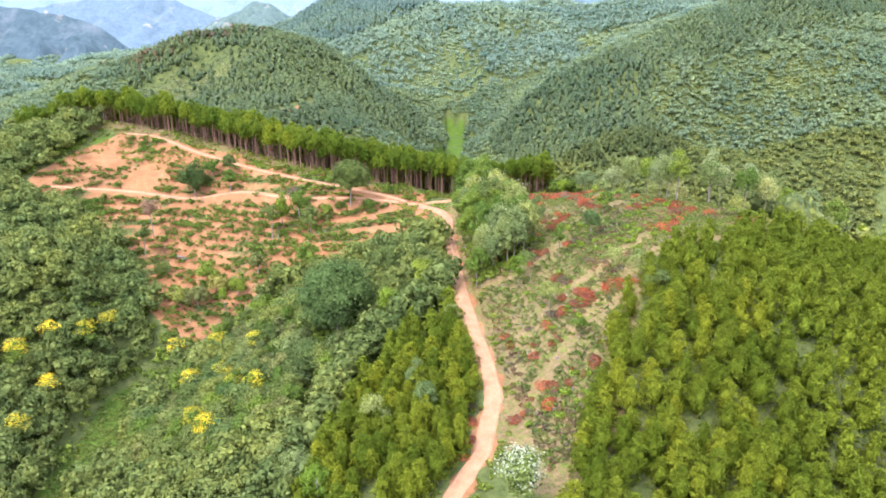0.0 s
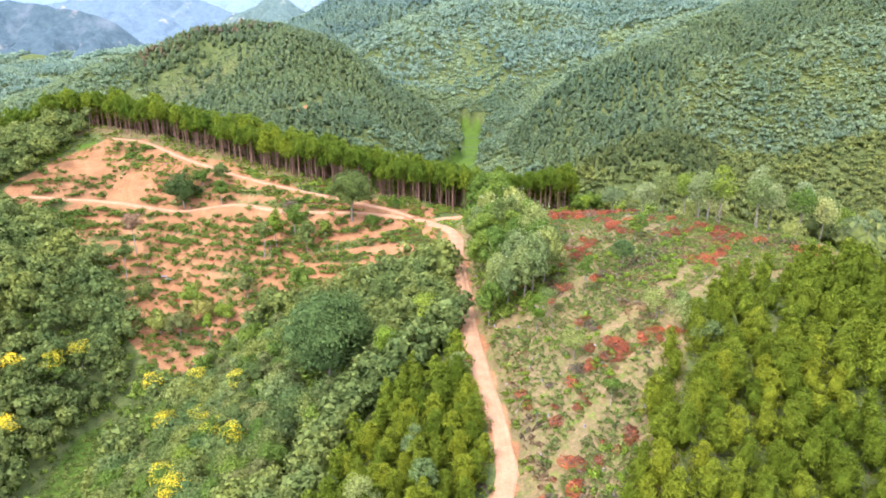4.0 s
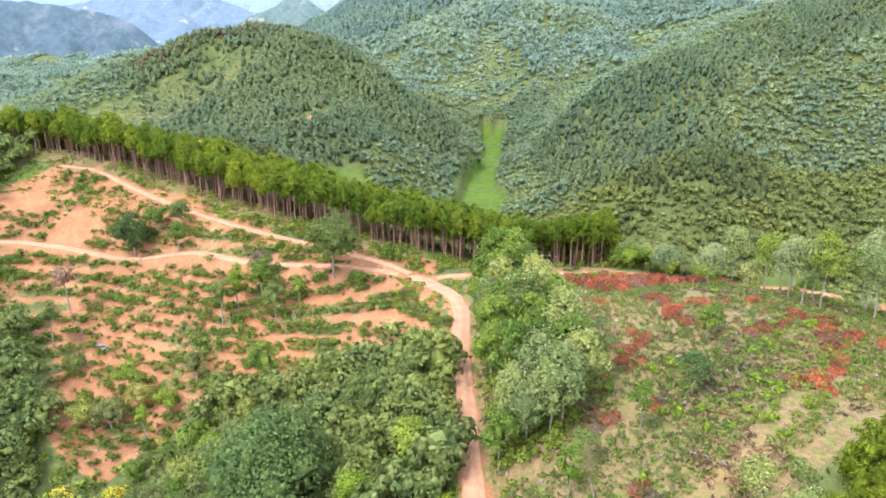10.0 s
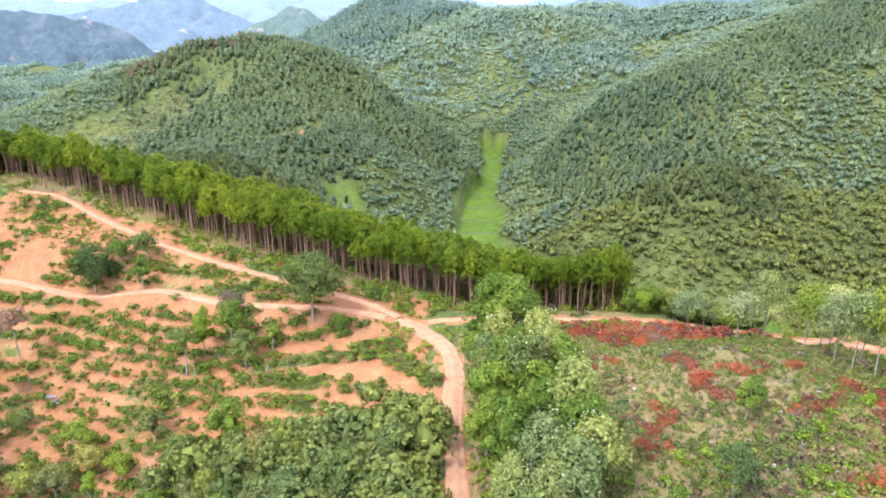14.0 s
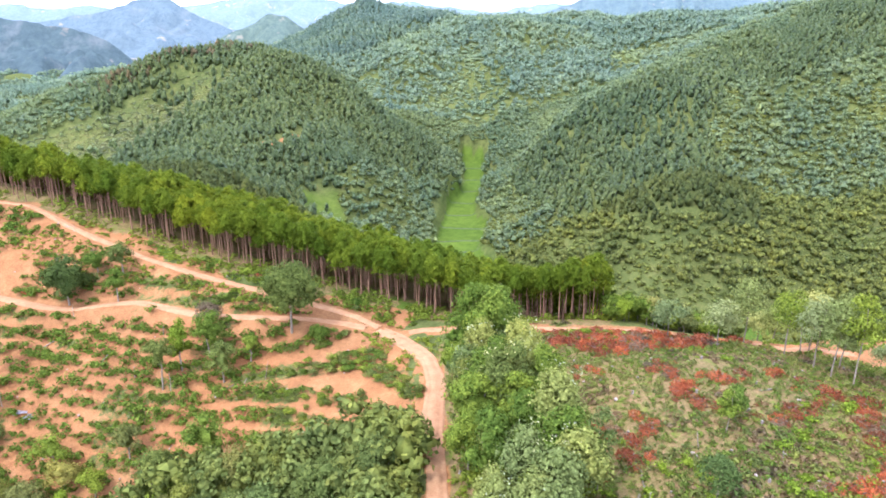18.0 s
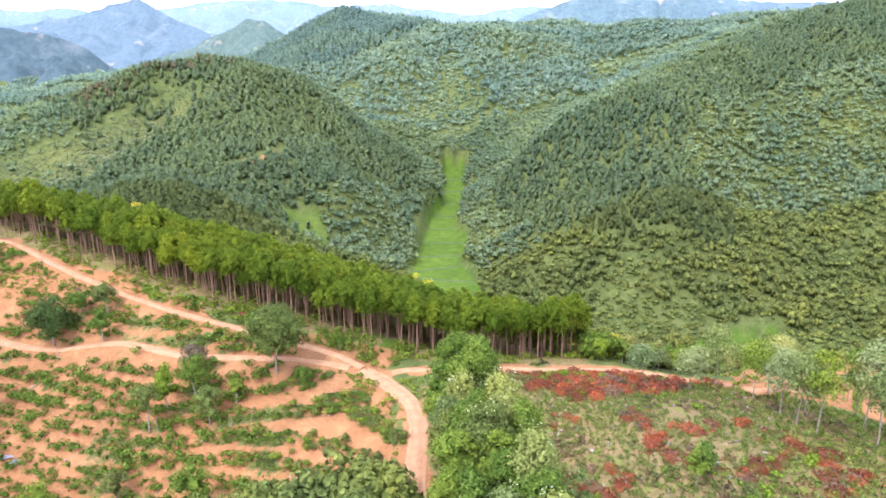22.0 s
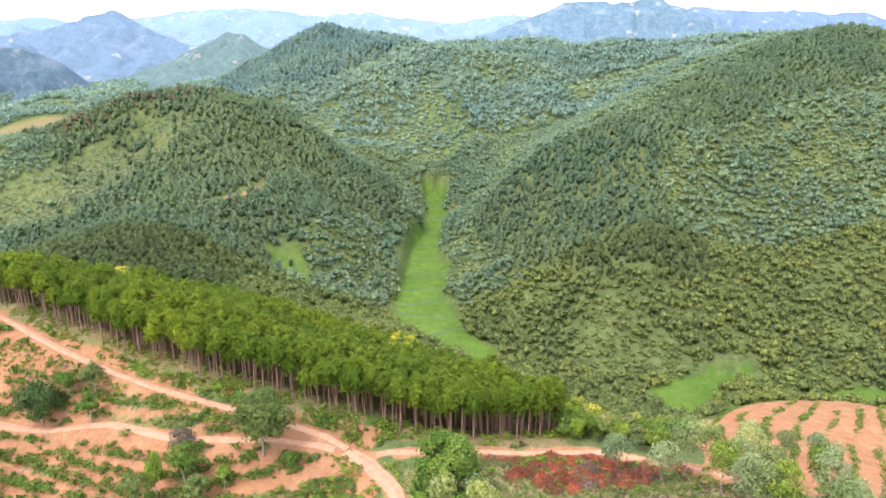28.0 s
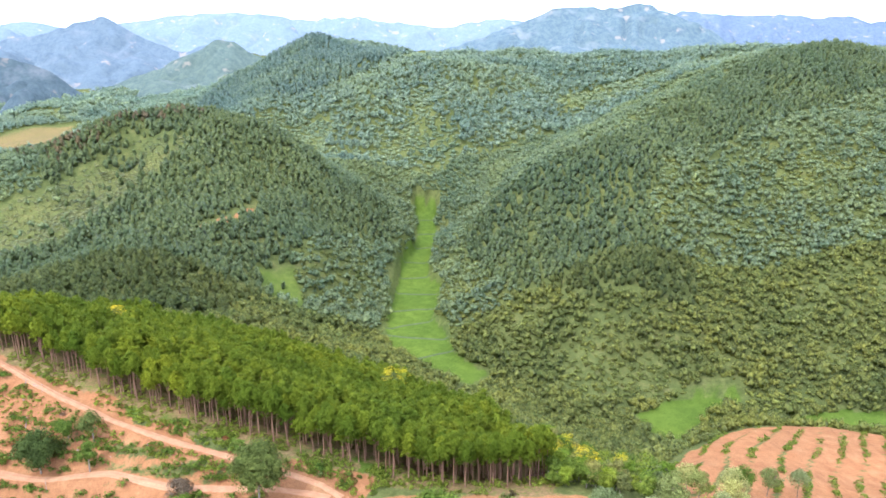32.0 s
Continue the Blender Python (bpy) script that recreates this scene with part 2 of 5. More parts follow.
# ---- landform: crests, tracks and valley floors that carry the ground ----
PADDY = -43.0
FORMS = {
    "road_ridge": [(6, 30, 4), (10, 70, 12), (17, 104, 17), (17.6, 127, 19.6), (15, 150, 23.2), (13.2, 172, 26.2),
                   (12.7, 190, 28.2), (12.6, 213, 27.6), (10, 235, 25.6)],
    "gully_floor": [(-105, 60, -34), (-99, 120, -27), (-89, 152, -23), (-83, 176, -19), (-79, 187, -17.5)],
    "gully_head": [(-77, 199, -6), (-75, 208, 1.5), (-76.5, 220, 2.5)],
    "gully_west": [(-135, 130, -8), (-110, 162, -8), (-103, 184, 0), (-109, 205, 14), (-124, 232, 17)],
    "gully_east": [(-30, 60, 0), (-24, 109, 6), (-22, 137, 5), (-38, 146, -2), (-50, 160, -9), (-40, 182, 0), (-54, 204, -1)],
    "ridge_west_flank": [(-5, 60, 6), (-4, 102, 16), (-2, 125, 14.5), (-2, 151, 15), (-3, 170, 17), (-8, 195, 15)],
    "lower_bench": [(-67, 229, 12.8), (-35, 224, 16.2), (-12, 214, 18.5), (7.3, 200, 22)],
    "track": [(-131, 259, 26), (-112, 265, 23), (-78, 255, 22.4), (-58.5, 247.5, 24.6), (-40, 243, 24.6), (-19, 238, 24.6), (2, 239.5, 25)],
    "upper_bench": [(-140, 280, 34), (-115.5, 288.5, 37.4), (-91, 275.4, 34.7), (-70, 265.3, 32.4), (-46, 259, 30.5), (-20, 249, 27.5), (8, 242.5, 25.8)],
    "pine_crest": [(-160, 300, 37), (-136, 298, 41), (-118, 298, 44.5), (-98, 291, 41), (-72, 279, 36), (-44, 266, 32), (-15, 255, 28), (21, 240, 26.2), (38, 232, 28.5), (56, 238, 26)],
    "pine_back": [(-160, 345, 20), (-86, 330, 24), (-58, 377, 1), (-4, 285, 18), (18, 329, -4), (60, 300, -2), (40, 262, 12)],
    "knoll": [(32, 169, 32.4), (43, 171, 36), (54, 178, 39.2), (66, 171, 39), (64, 150, 39), (55, 194, 38.2), (36, 212, 31.6), (32.6, 116.5, 24.6), (27, 140, 28)],
    "knoll_south": [(64, 129, 36), (74, 111, 31.5), (42, 131, 34.5), (41, 108, 29.5), (58, 104, 25.5), (67, 94, 17), (39, 90, 19), (60, 50, 4), (24, 86, 17.5)],
    "knoll_east": [(92, 178, 36.5), (98, 160, 34), (105, 125, 28), (130, 110, 14), (130, 170, 24)],
    "saddle_east": [(47, 222, 30), (64, 224, 28), (74, 205, 33.6), (88, 214, 30)],
    "spur_crest": [(92, 236, 20), (97, 262, 7), (122, 295, -9), (163, 342, -29), (195, 338, -28), (240, 310, -25)],
    "spur_face": [(110, 225, 15), (140, 250, 0), (170, 280, -13), (200, 255, -5), (170, 215, 8)],
    "spur_foot": [(78, 268, 0), (98, 310, -25), (136, 348, -40), (200, 352, -41)],
}
FORMS_FAR = {
    "paddy_east": [(320, 345, -43), (250, 352, -43), (190, 365, -43), (150, 372, -43), (140, 388, -43), (100, 395, -43), (70, 410, -43)],
    "paddy": [(62, 440, -43), (32, 480, -43), (30, 545, -43), (34, 600, -43), (40, 660, -43), (51, 728, -38), (62, 790, -14)],
    "left_hill_crest": [(-330, 665, 8), (-272, 665, 28), (-229, 665, 44), (-187, 665, 56), (-144, 668, 66), (-120, 664, 65), (-83, 652, 54), (-42, 650, 31), (0, 650, 4), (20, 652, -10), (36, 656, -30)],
    "left_hill_south": [(-142, 640, 54), (-110, 600, 42), (-80, 519, 15), (-120, 464, 16), (-110, 420, 5), (-37, 594, 10), (-30, 520, 1), (-52, 492, -14), (-8, 500, -32)],
    "left_hill_west": [(-176, 638, 24), (-172, 645, 32), (-219, 560, 5), (-160, 520, 4), (-220, 430, -8), (-300, 520, -10)],
    "right_hill": [(60, 600, -35), (127, 568, 25), (165, 544, 44), (186, 537, 42), (183, 498, 17), (145, 445, 4), (209, 473, -5), (125, 415, -26), (76, 486, -21)],
    "right_flank": [(245, 426, -22), (300, 400, -24), (289, 529, 20), (259, 588, 55), (400, 600, 62), (540, 770, 100), (420, 540, 45)],
    "right_crest": [(86, 610, -8), (105, 602, 12), (124, 594, 31), (164, 594, 49), (211, 620, 61), (244, 640, 70), (277, 660, 77), (339, 690, 93), (398, 707, 111), (477, 735, 104)],
    "head_valley": [(71, 767, -9), (120, 720, 5), (216, 805, 28), (82, 875, 26), (0, 820, 6), (-60, 780, 0), (-110, 800, -18), (-200, 820, -30), (-270, 940, -32), (-330, 1080, -32)],
    "back_ridge": [(-275, 1290, 4), (-208, 1300, 46), (-160, 1305, 75), (-122, 1310, 93), (-88, 1318, 106), (-20, 1240, 92), (60, 1120, 82), (126, 1027, 80), (165, 1040, 70), (222, 1004, 70), (300, 980, 78), (396, 947, 89), (470, 930, 96)],
    "back_face": [(-120, 1120, 42), (-40, 1000, 40), (40, 960, 44), (-150, 960, -6), (250, 900, 45)],
    "behind": [(-200, 1600, 0), (100, 1500, 10), (400, 1400, 20), (-600, 1100, -25), (-450, 800, -30), (-700, 1500, -20), (-500, 2200, -20), (300, 2200, -10), (900, 1200, 60), (900, 2200, 20)],
    "rim": [(-900, 300, -20), (-400, 300, 0), (-300, 100, -10), (-500, -400, -20), (0, -300, -20), (500, -300, -10), (400, 100, -5), (800, 400, 20), (300, 250, -30), (-1500, 4500, -20), (1500, 4500, -20), (-2500, 1500, -20), (2500, 1500, 0)],
}


def densify(line, step):
    out = []
    for a, b in zip(line, line[1:]):
        a, b = np.array(a, float), np.array(b, float)
        n = max(1, int(np.hypot(*(b - a)[:2]) / step))
        out += [a + (b - a) * k / n for k in range(n)]
    return out + [np.array(line[-1], float)]


RIDGED = ("road_ridge", "gully_floor", "lower_bench", "track", "upper_bench", "pine_crest", "paddy", "paddy_east", "back_ridge", "left_hill_crest", "right_crest", "spur_crest")
CENTRES = np.array([p for k, l in FORMS.items() for p in (densify(l, 14) if k in RIDGED else l)]
                   + [p for k, l in FORMS_FAR.items() for p in (densify(l, 45) if k in RIDGED else l)], float)


def kernel(d2):
    return np.sqrt(d2 + 9.0)


def solve_land():
    c = CENTRES
    n = len(c)
    d2 = (c[:, None, 0] - c[None, :, 0]) ** 2 + (c[:, None, 1] - c[None, :, 1]) ** 2
    a = np.zeros((n + 3, n + 3))
    a[:n, :n] = -kernel(d2) + np.eye(n) * 1.0
    a[:n, n], a[:n, n + 1:] = 1, c[:, :2] / 100
    a[n:, :n] = a[:n, n:].T
    return np.linalg.solve(a, np.r_[c[:, 2], 0, 0, 0])


LAND = solve_land()


def smooth_ground(x, y):
    x, y = np.ravel(x).astype(float), np.ravel(y).astype(float)
    n, out = len(CENTRES), np.empty(len(x))
    for s in range(0, len(x), 20000):
        p, q = x[s:s + 20000], y[s:s + 20000]
        d2 = (p[:, None] - CENTRES[None, :, 0]) ** 2 + (q[:, None] - CENTRES[None, :, 1]) ** 2
        out[s:s + 20000] = -kernel(d2) @ LAND[:n] + LAND[n] + (p * LAND[n + 1] + q * LAND[n + 2]) / 100
    return out


# ---- noise, masks and the finished ground ----
def lattice(i, j, seed):
    h = (i.astype(np.int64) * 374761393 + j.astype(np.int64) * 668265263 + seed * 974634777) & 0xFFFFFFFF
    h = ((h ^ (h >> 13)) * 1274126177) & 0xFFFFFFFF
    return ((h ^ (h >> 16)) & 0xFFFF) / 65535.0


def vnoise(x, y, size, seed=0):
    """Smooth value noise in 0..1 with patches of about that size."""
    x, y = np.asarray(x, float) / size, np.asarray(y, float) / size
    i, j = np.floor(x), np.floor(y)
    u, v = x - i, y - j
    u, v = u * u * (3 - 2 * u), v * v * (3 - 2 * v)
    return ((lattice(i, j, seed) * (1 - u) + lattice(i + 1, j, seed) * u) * (1 - v)
            + (lattice(i, j + 1, seed) * (1 - u) + lattice(i + 1, j + 1, seed) * u) * v)


def inside(poly, x, y):
    """Metres inside a polygon's outline (negative outside)."""
    x, y = np.ravel(x).astype(float), np.ravel(y).astype(float)
    d, sign = np.full(len(x), 1e9), np.zeros(len(x), bool)
    for (ax, ay), (bx, by) in zip(poly, poly[1:] + poly[:1]):
        k = np.clip(((x - ax) * (bx - ax) + (y - ay) * (by - ay)) / ((bx - ax) ** 2 + (by - ay) ** 2), 0, 1)
        d = np.minimum(d, np.hypot(x - ax - k * (bx - ax), y - ay - k * (by - ay)))
        if ay != by:
            sign ^= ((ay > y) != (by > y)) & (x < (bx - ax) * (y - ay) / (by - ay) + ax)
    return np.where(sign, d, -d)


def along(line, x, y):
    """Distance to a polyline."""
    x, y = np.ravel(x).astype(float), np.ravel(y).astype(float)
    d = np.full(len(x), 1e9)
    for a, b in zip(line, line[1:]):
        ax, ay, bx, by = a[0], a[1], b[0], b[1]
        k = np.clip(((x - ax) * (bx - ax) + (y - ay) * (by - ay)) / ((bx - ax) ** 2 + (by - ay) ** 2), 0, 1)
        d = np.minimum(d, np.hypot(x - ax - k * (bx - ax), y - ay - k * (by - ay)))
    return d


def ease(v, lo, hi):
    v = np.clip((v - lo) / (hi - lo), 0, 1)
    return v * v * (3 - 2 * v)


TERRACES = [(-140, 258), (-126, 284), (-112, 294), (-88, 284), (-60, 270), (-25, 253), (8, 243), (11, 214), (9, 194), (-8, 200), (-20, 206), (-36, 211),
            (-46, 207), (-56, 199), (-72, 199), (-82, 212), (-96, 232), (-118, 248)]
SPUR = [(70, 206), (78, 222), (86, 240), (93, 268), (116, 305), (150, 338), (172, 344), (197, 338), (245, 308), (262, 240), (190, 200), (120, 205)]
CLEARING = [(22, 95), (19, 128), (16, 160), (15, 200), (16, 224), (40, 229), (72, 212), (96, 196), (92, 160), (60, 152), (46, 140), (37, 118), (30, 100)]
GULLY_GRASS = [(-112, 90), (-88, 150), (-86, 178), (-80, 191), (-73, 184), (-74, 165), (-80, 140), (-90, 90)]
PADDIES = [[(45, 752), (43, 677), (38, 641), (28, 611), (23, 563), (15, 501), (13.6, 470), (18.6, 452), (30, 440), (43, 422), (54, 414), (62, 424), (52, 439), (46, 457), (45, 476), (38, 498), (43, 510), (48, 546), (42, 575), (45, 603), (55, 671), (61, 740)],
           [(128, 377), (131, 362), (137, 356), (150, 366), (164, 377), (181, 383), (180, 388), (166, 387), (150, 386)],
           [(196, 366), (222, 371), (300, 352), (330, 340), (300, 338), (232, 346)]]
HILL_GRASS = [(-300, 560), (-244, 585), (-221, 605), (-203, 633), (-176, 655), (-136, 637), (-126, 626), (-145, 599), (-158, 578), (-165, 553), (-187, 525), (-222, 510), (-300, 495)]
FIELD = [(-540, 1090), (-445, 1120), (-450, 1250), (-530, 1240)]
SCARS = [([(-96, 518), (-80, 527), (-69, 545)], 0.8)]
GULLY_PATH = [(-20.5, 126), (-21.5, 137), (-22, 148)]
SADDLE_GRASS = [(-68, 499), (-40, 508), (-33, 491), (-28, 470), (-55, 471)]
BELT = [(-150, 297), (-118, 297), (-98, 290), (-72, 278), (-44, 265), (-15, 254), (21, 239), (40, 231), (47, 233), (53, 246), (52, 275), (42, 310), (20, 345), (-40, 372), (-100, 375), (-190, 345)]
BELT_END = [(47, 232), (58, 231), (72, 229), (83, 243), (90, 262), (92, 285), (78, 300), (58, 298), (54, 272), (54, 246)]
SLOPE_GRASS = [(95, 400), (120, 432), (150, 420), (165, 395), (130, 385)]

ROADS = {
    "ridge_road": [(-4, -60), (-7, -20), (-7, 20), (-5, 50), (-2, 72), (2, 84), (6.6, 94.5), (12.4, 104), (16.3, 119), (16.2, 130), (14.6, 140), (13.2, 155), (12.6, 172), (12.2, 188), (12.0, 199), (12.7, 210), (11.1, 218.5), (8.2, 225),
                   (5, 231), (0.4, 236)],
    "hill_track": [(0.4, 236), (-6.8, 238.6), (-16, 240.8), (-28.4, 242.3), (-42, 244.5), (-57, 250.2), (-71, 252.2), (-87, 257.4), (-98, 261.5), (-112, 265.5), (-131, 260.5), (-150, 252)],
    "crest_track": [(3, 234.5), (-4.7, 241.3), (-15.7, 246.3), (-30, 252), (-45, 257.6), (-61, 264.8), (-73.6, 272), (-87, 280), (-100, 288.5), (-112, 292)],
    "saddle_track": [(4, 233), (10, 233.8), (20, 230.2), (31, 227.2), (39, 225.2), (48, 225), (55.6, 225.4), (62.4, 223), (68.5, 219.4), (78, 212), (92, 214)],
}
TRAILS = [[(17, 156.6), (22, 156.2), (27.5, 156.8), (33, 159.4), (38, 163.8)], [(30.8, 140), (36, 140.2), (42.3, 143.3), (51, 152), (58, 157)], [(21, 114), (27, 121), (31, 124.5), (36, 129)]]


def steps(z, h, x, y, rise, seed, sway):
    """Benches with steep faces, cut along lines of equal h."""
    s = h / rise + sway * (vnoise(x, y, 34, seed) - 0.5)
    f = s - np.floor(s)
    return z + rise * (np.where(f < 0.62, 0.22 * f / 0.62, 0.22 + 0.78 * ease(f, 0.62, 1.0)) - f), f


def ground(x, y, want_step=False):
    x, y = np.ravel(x).astype(float), np.ravel(y).astype(float)
    z = smooth_ground(x, y)
    far = ease(np.hypot(x, y - 200), 150, 500)
    z = z + (vnoise(x, y, 60, 3) - 0.5) * 11 * far + (vnoise(x, y, 23, 4) - 0.5) * 4.2 * (0.25 + 0.75 * far)
    ridge, crest = ease(along(FORMS_FAR["back_ridge"], x, y), 25, 130), ease(along(FORMS_FAR["right_crest"], x, y), 20, 80)
    z = z + (vnoise(x, y * 0.4, 80, 9) - 0.5) * 36 * ease(y, 770, 900) * ridge * (x < 800)
    z = z + (vnoise(x * 0.5 + y * 0.5, y * 0.5 - x * 0.5, 45, 10) - 0.5) * 17 * ease(x, 190, 260) * ease(y, 400, 470) * (1 - ease(y, 720, 800)) * crest
    fa, fb = inside(TERRACES, x, y), inside(SPUR, x, y)
    z1, s1 = steps(z, z - 0.167 * np.maximum(0, x + 40) + 1.1, x, y, 2.05, 7, 0.35)
    z2, s2 = steps(z, 0.3 * (0.8 * x - 0.6 * y), x, y, 2.4, 8, 0.9)
    wa, wb = ease(fa, -1, 3), ease(fb, -1, 3)
    z = z * (1 - wa) + z1 * wa
    z = z * (1 - wb) + z2 * wb
    z += (vnoise(x, y, 5, 5) - 0.5) * 0.7 + (vnoise(x, y, 1.9, 6) - 0.5) * 0.3
    for p in PADDIES:
        w = ease(inside(p, x, y), -5, 1)
        z = z * (1 - w) + (PADDY + np.maximum(0, y - 640) * 0.05) * w
    if want_step:
        return z, np.where(fa > 0, s1, np.where(fb > 0, s2, -1))
    return z


ROAD_Z = {}
for road_name, road_line in ROADS.items():
    pts = np.array([p for p in densify([(*p, 0) for p in road_line], 1.5)])
    zz = smooth_ground(pts[:, 0], pts[:, 1])
    ROAD_Z[road_name] = np.c_[pts[:, :2], np.convolve(np.pad(zz, 4, mode="edge"), np.ones(9) / 9, "valid") + 0.15]


def road_level(x, y):
    """Distance to the nearest road's axis, and the road's height there."""
    p = np.vstack(list(ROAD_Z.values()))
    best, z = np.full(len(x), 1e9), np.zeros(len(x))
    near = np.where((x > -160) & (x < 100) & (y > -70) & (y < 300))[0]
    for s in range(0, len(near), 8000):
        k = near[s:s + 8000]
        d = (x[k, None] - p[None, :, 0]) ** 2 + (y[k, None] - p[None, :, 1]) ** 2
        i = d.argmin(1)
        best[k], z[k] = np.sqrt(d[np.arange(len(k)), i]), p[i, 2]
    return best, z


def land(x, y):
    """Height of the finished ground, with the tracks benched into it."""
    x, y = np.ravel(x).astype(float), np.ravel(y).astype(float)
    z = ground(x, y)
    d, r = road_level(x, y)
    w = 1 - ease(d, 1.9, 5.0)
    return z * (1 - w) + (r - 0.22) * w


def height(x, y):
    return float(land([x], [y])[0])


# ---- meshes ----
def mesh_of(name, verts, faces, mat, smooth=False):
    me = bpy.data.meshes.new(name)
    verts, faces = np.asarray(verts, np.float32), np.asarray(faces, np.int32)
    n, k = faces.shape
    me.vertices.add(len(verts))
    me.vertices.foreach_set("co", verts.ravel())
    me.loops.add(n * k)
    me.loops.foreach_set("vertex_index", faces.ravel())
    me.polygons.add(n)
    me.polygons.foreach_set("loop_start", np.arange(0, n * k, k, dtype=np.int32))
    if smooth:
        me.polygons.foreach_set("use_smooth", np.ones(n, bool))
    me.update(calc_edges=True)
    me.materials.append(mat)
    return me


def part(name, me, parent, label=""):
    ob = new(name, me)
    ob.parent = parent
    if label:
        ob["label"] = label
    return ob


def graded(fine_lo, fine_hi, step, lo, hi, growth, biggest):
    mid = list(np.arange(fine_lo, fine_hi + step / 2, step))
    for end, way in ((lo, -1), (hi, 1)):
        s, p, out = step, mid[0] if way < 0 else mid[-1], []
        while (p - end) * way < 0:
            s = min(s * growth, biggest)
            p += s * way
            out.append(p)
        mid = out[::-1] + mid if way < 0 else mid + out
    return np.array(mid)


gx = graded(-130, 105, 1.15, -2600, 2600, 1.045, 90)
gy = graded(80, 296, 1.05, -500, 4300, 1.028, 80)
GX, GY = [a.ravel() for a in np.meshgrid(gx, gy)]
GZ = land(GX, GY)
nx, ny = len(gx), len(gy)
q = (np.arange(ny - 1)[:, None] * nx + np.arange(nx - 1)[None, :]).ravel()
ground_mesh = mesh_of("ground", np.c_[GX, GY, GZ], np.c_[q, q + 1, q + nx + 1, q + nx], GROUND, True)
step_at = ground(GX, GY, True)[1]
blotch, speck = vnoise(GX, GY, 9, 11), vnoise(GX, GY, 3.2, 12)
fa, fb, fc = inside(TERRACES, GX, GY), inside(SPUR, GX, GY), inside(CLEARING, GX, GY)
bare = ease(fa + 6 * (blotch - 0.5), -1.5, 2.0) * (0.55 + 0.45 * ease(blotch + 0.4 * speck, 0.35, 0.75))
bare = bare * np.where((step_at > 0.5) & (blotch + 0.25 * ease(GX, -70, -10) < 0.72), 0.66, 1.0)
bare = np.maximum(bare, ease(fb + 3 * (blotch - 0.5), -1, 1.5) * np.where((step_at > 0.68) & (blotch > 0.3), 0.38, 1.0))
lush = sum(ease(inside(p, GX, GY) + 3 * (speck - 0.5), -2.5, 0.5) for p in PADDIES)
lush = np.maximum(lush, 0.4 * ease(np.maximum(inside(PADDIES[0], GX, GY), inside(PADDIES[1], GX, GY)) + 6 * (blotch - 0.5), -12, -4))
lush = np.maximum(lush, ease(inside(GULLY_GRASS, GX, GY) + 5 * (blotch - 0.5), -2, 2))
lush = np.maximum(lush, ease(inside(HILL_GRASS, GX, GY), -10, 15) * 0.25)
bare = np.maximum(bare, 1 - ease(along(GULLY_PATH, GX, GY), 0.7, 1.5))
for trail in TRAILS:
    bare = np.maximum(bare, 0.38 * (1 - ease(along(trail, GX, GY) + 3.0 * (speck - 0.5) + 2.0 * (blotch - 0.5), 0.4, 2.6)))
rd, _ = road_level(GX, GY)
bare = np.maximum(bare, 1 - ease(rd + 2.4 * (speck - 0.5), 1.2, 2.6))
dry = np.maximum(ease(fc + 5 * (blotch - 0.5), -7, -1), ease(inside(HILL_GRASS, GX, GY), -10, 15) * 0.36)
for scar, half in SCARS:
    bare = np.maximum(bare, 1 - ease(along(scar, GX, GY), half, half + 2.5))
dry = np.maximum(dry, np.maximum(ease(inside(BELT, GX, GY) + 4 * (blotch - 0.5), -7, -2) * 0.75 * (GY < 320), ease(inside(FIELD, GX, GY), -10, 10) * 0.6))
lush = np.maximum(lush, ease(inside(SADDLE_GRASS, GX, GY), -6, 6) * 0.5)
crest_strip = (1 - ease(along([p[:2] for p in FORMS["upper_bench"]], GX, GY - 3), 3, 7)) * 0.7
lush = np.maximum(lush, crest_strip * (GX < 12) * ease(speck + blotch, 0.75, 1.25))
cover = ground_mesh.color_attributes.new("cover", "FLOAT_COLOR", "POINT")
cover.data.foreach_set("color", np.c_[np.clip(bare, 0, 1), np.clip(lush, 0, 1), np.clip(dry, 0, 1), np.ones(len(GX))].astype(np.float32).ravel())
tagged(new("ground", ground_mesh), "hilly ground with terraced orange earth, cut scrub and grass", "ground", kind="structure")


# dirt tracks: a ribbon with two worn wheel ruts
for road_name, line in ROAD_Z.items():
    wide = {"ridge_road": 1.75, "hill_track": 1.2, "crest_track": 0.95, "saddle_track": 0.85}[road_name]
    line = line if road_name == "ridge_road" else line[2:]
    axis = np.gradient(line[:, :2], axis=0)
    axis /= np.linalg.norm(axis, axis=1)[:, None] + 1e-9
    side = np.c_[axis[:, 1], -axis[:, 0]]
    vs = []
    for k, (o, dz) in enumerate(((-1.0, -0.25), (-0.85, 0.02), (-0.62, -0.08), (-0.4, -0.08), (-0.2, 0.06), (0.2, 0.07), (0.4, -0.08), (0.62, -0.08), (0.85, 0.02), (1.0, -0.25))):
        w = wide * (0.8 + 0.4 * vnoise(line[:, 0], line[:, 1], 6, 20)) * o
        vs.append(np.c_[line[:, :2] + side * w[:, None], line[:, 2] + dz + 0.05 * (vnoise(line[:, 0] + k * 7, line[:, 1], 2.5, 21) - 0.5)])
    n, k = len(line), len(vs)
    v = np.stack(vs, 1).reshape(-1, 3)
    i = (np.arange(n - 1)[:, None] * k + np.arange(k - 1)[None, :]).ravel()
    road = new("road", mesh_of("road", v, np.c_[i, i + 1, i + k + 1, i + k], TRACK, True))
    tagged(road, "orange dirt track with two worn wheel ruts", "dirt track", kind="structure")


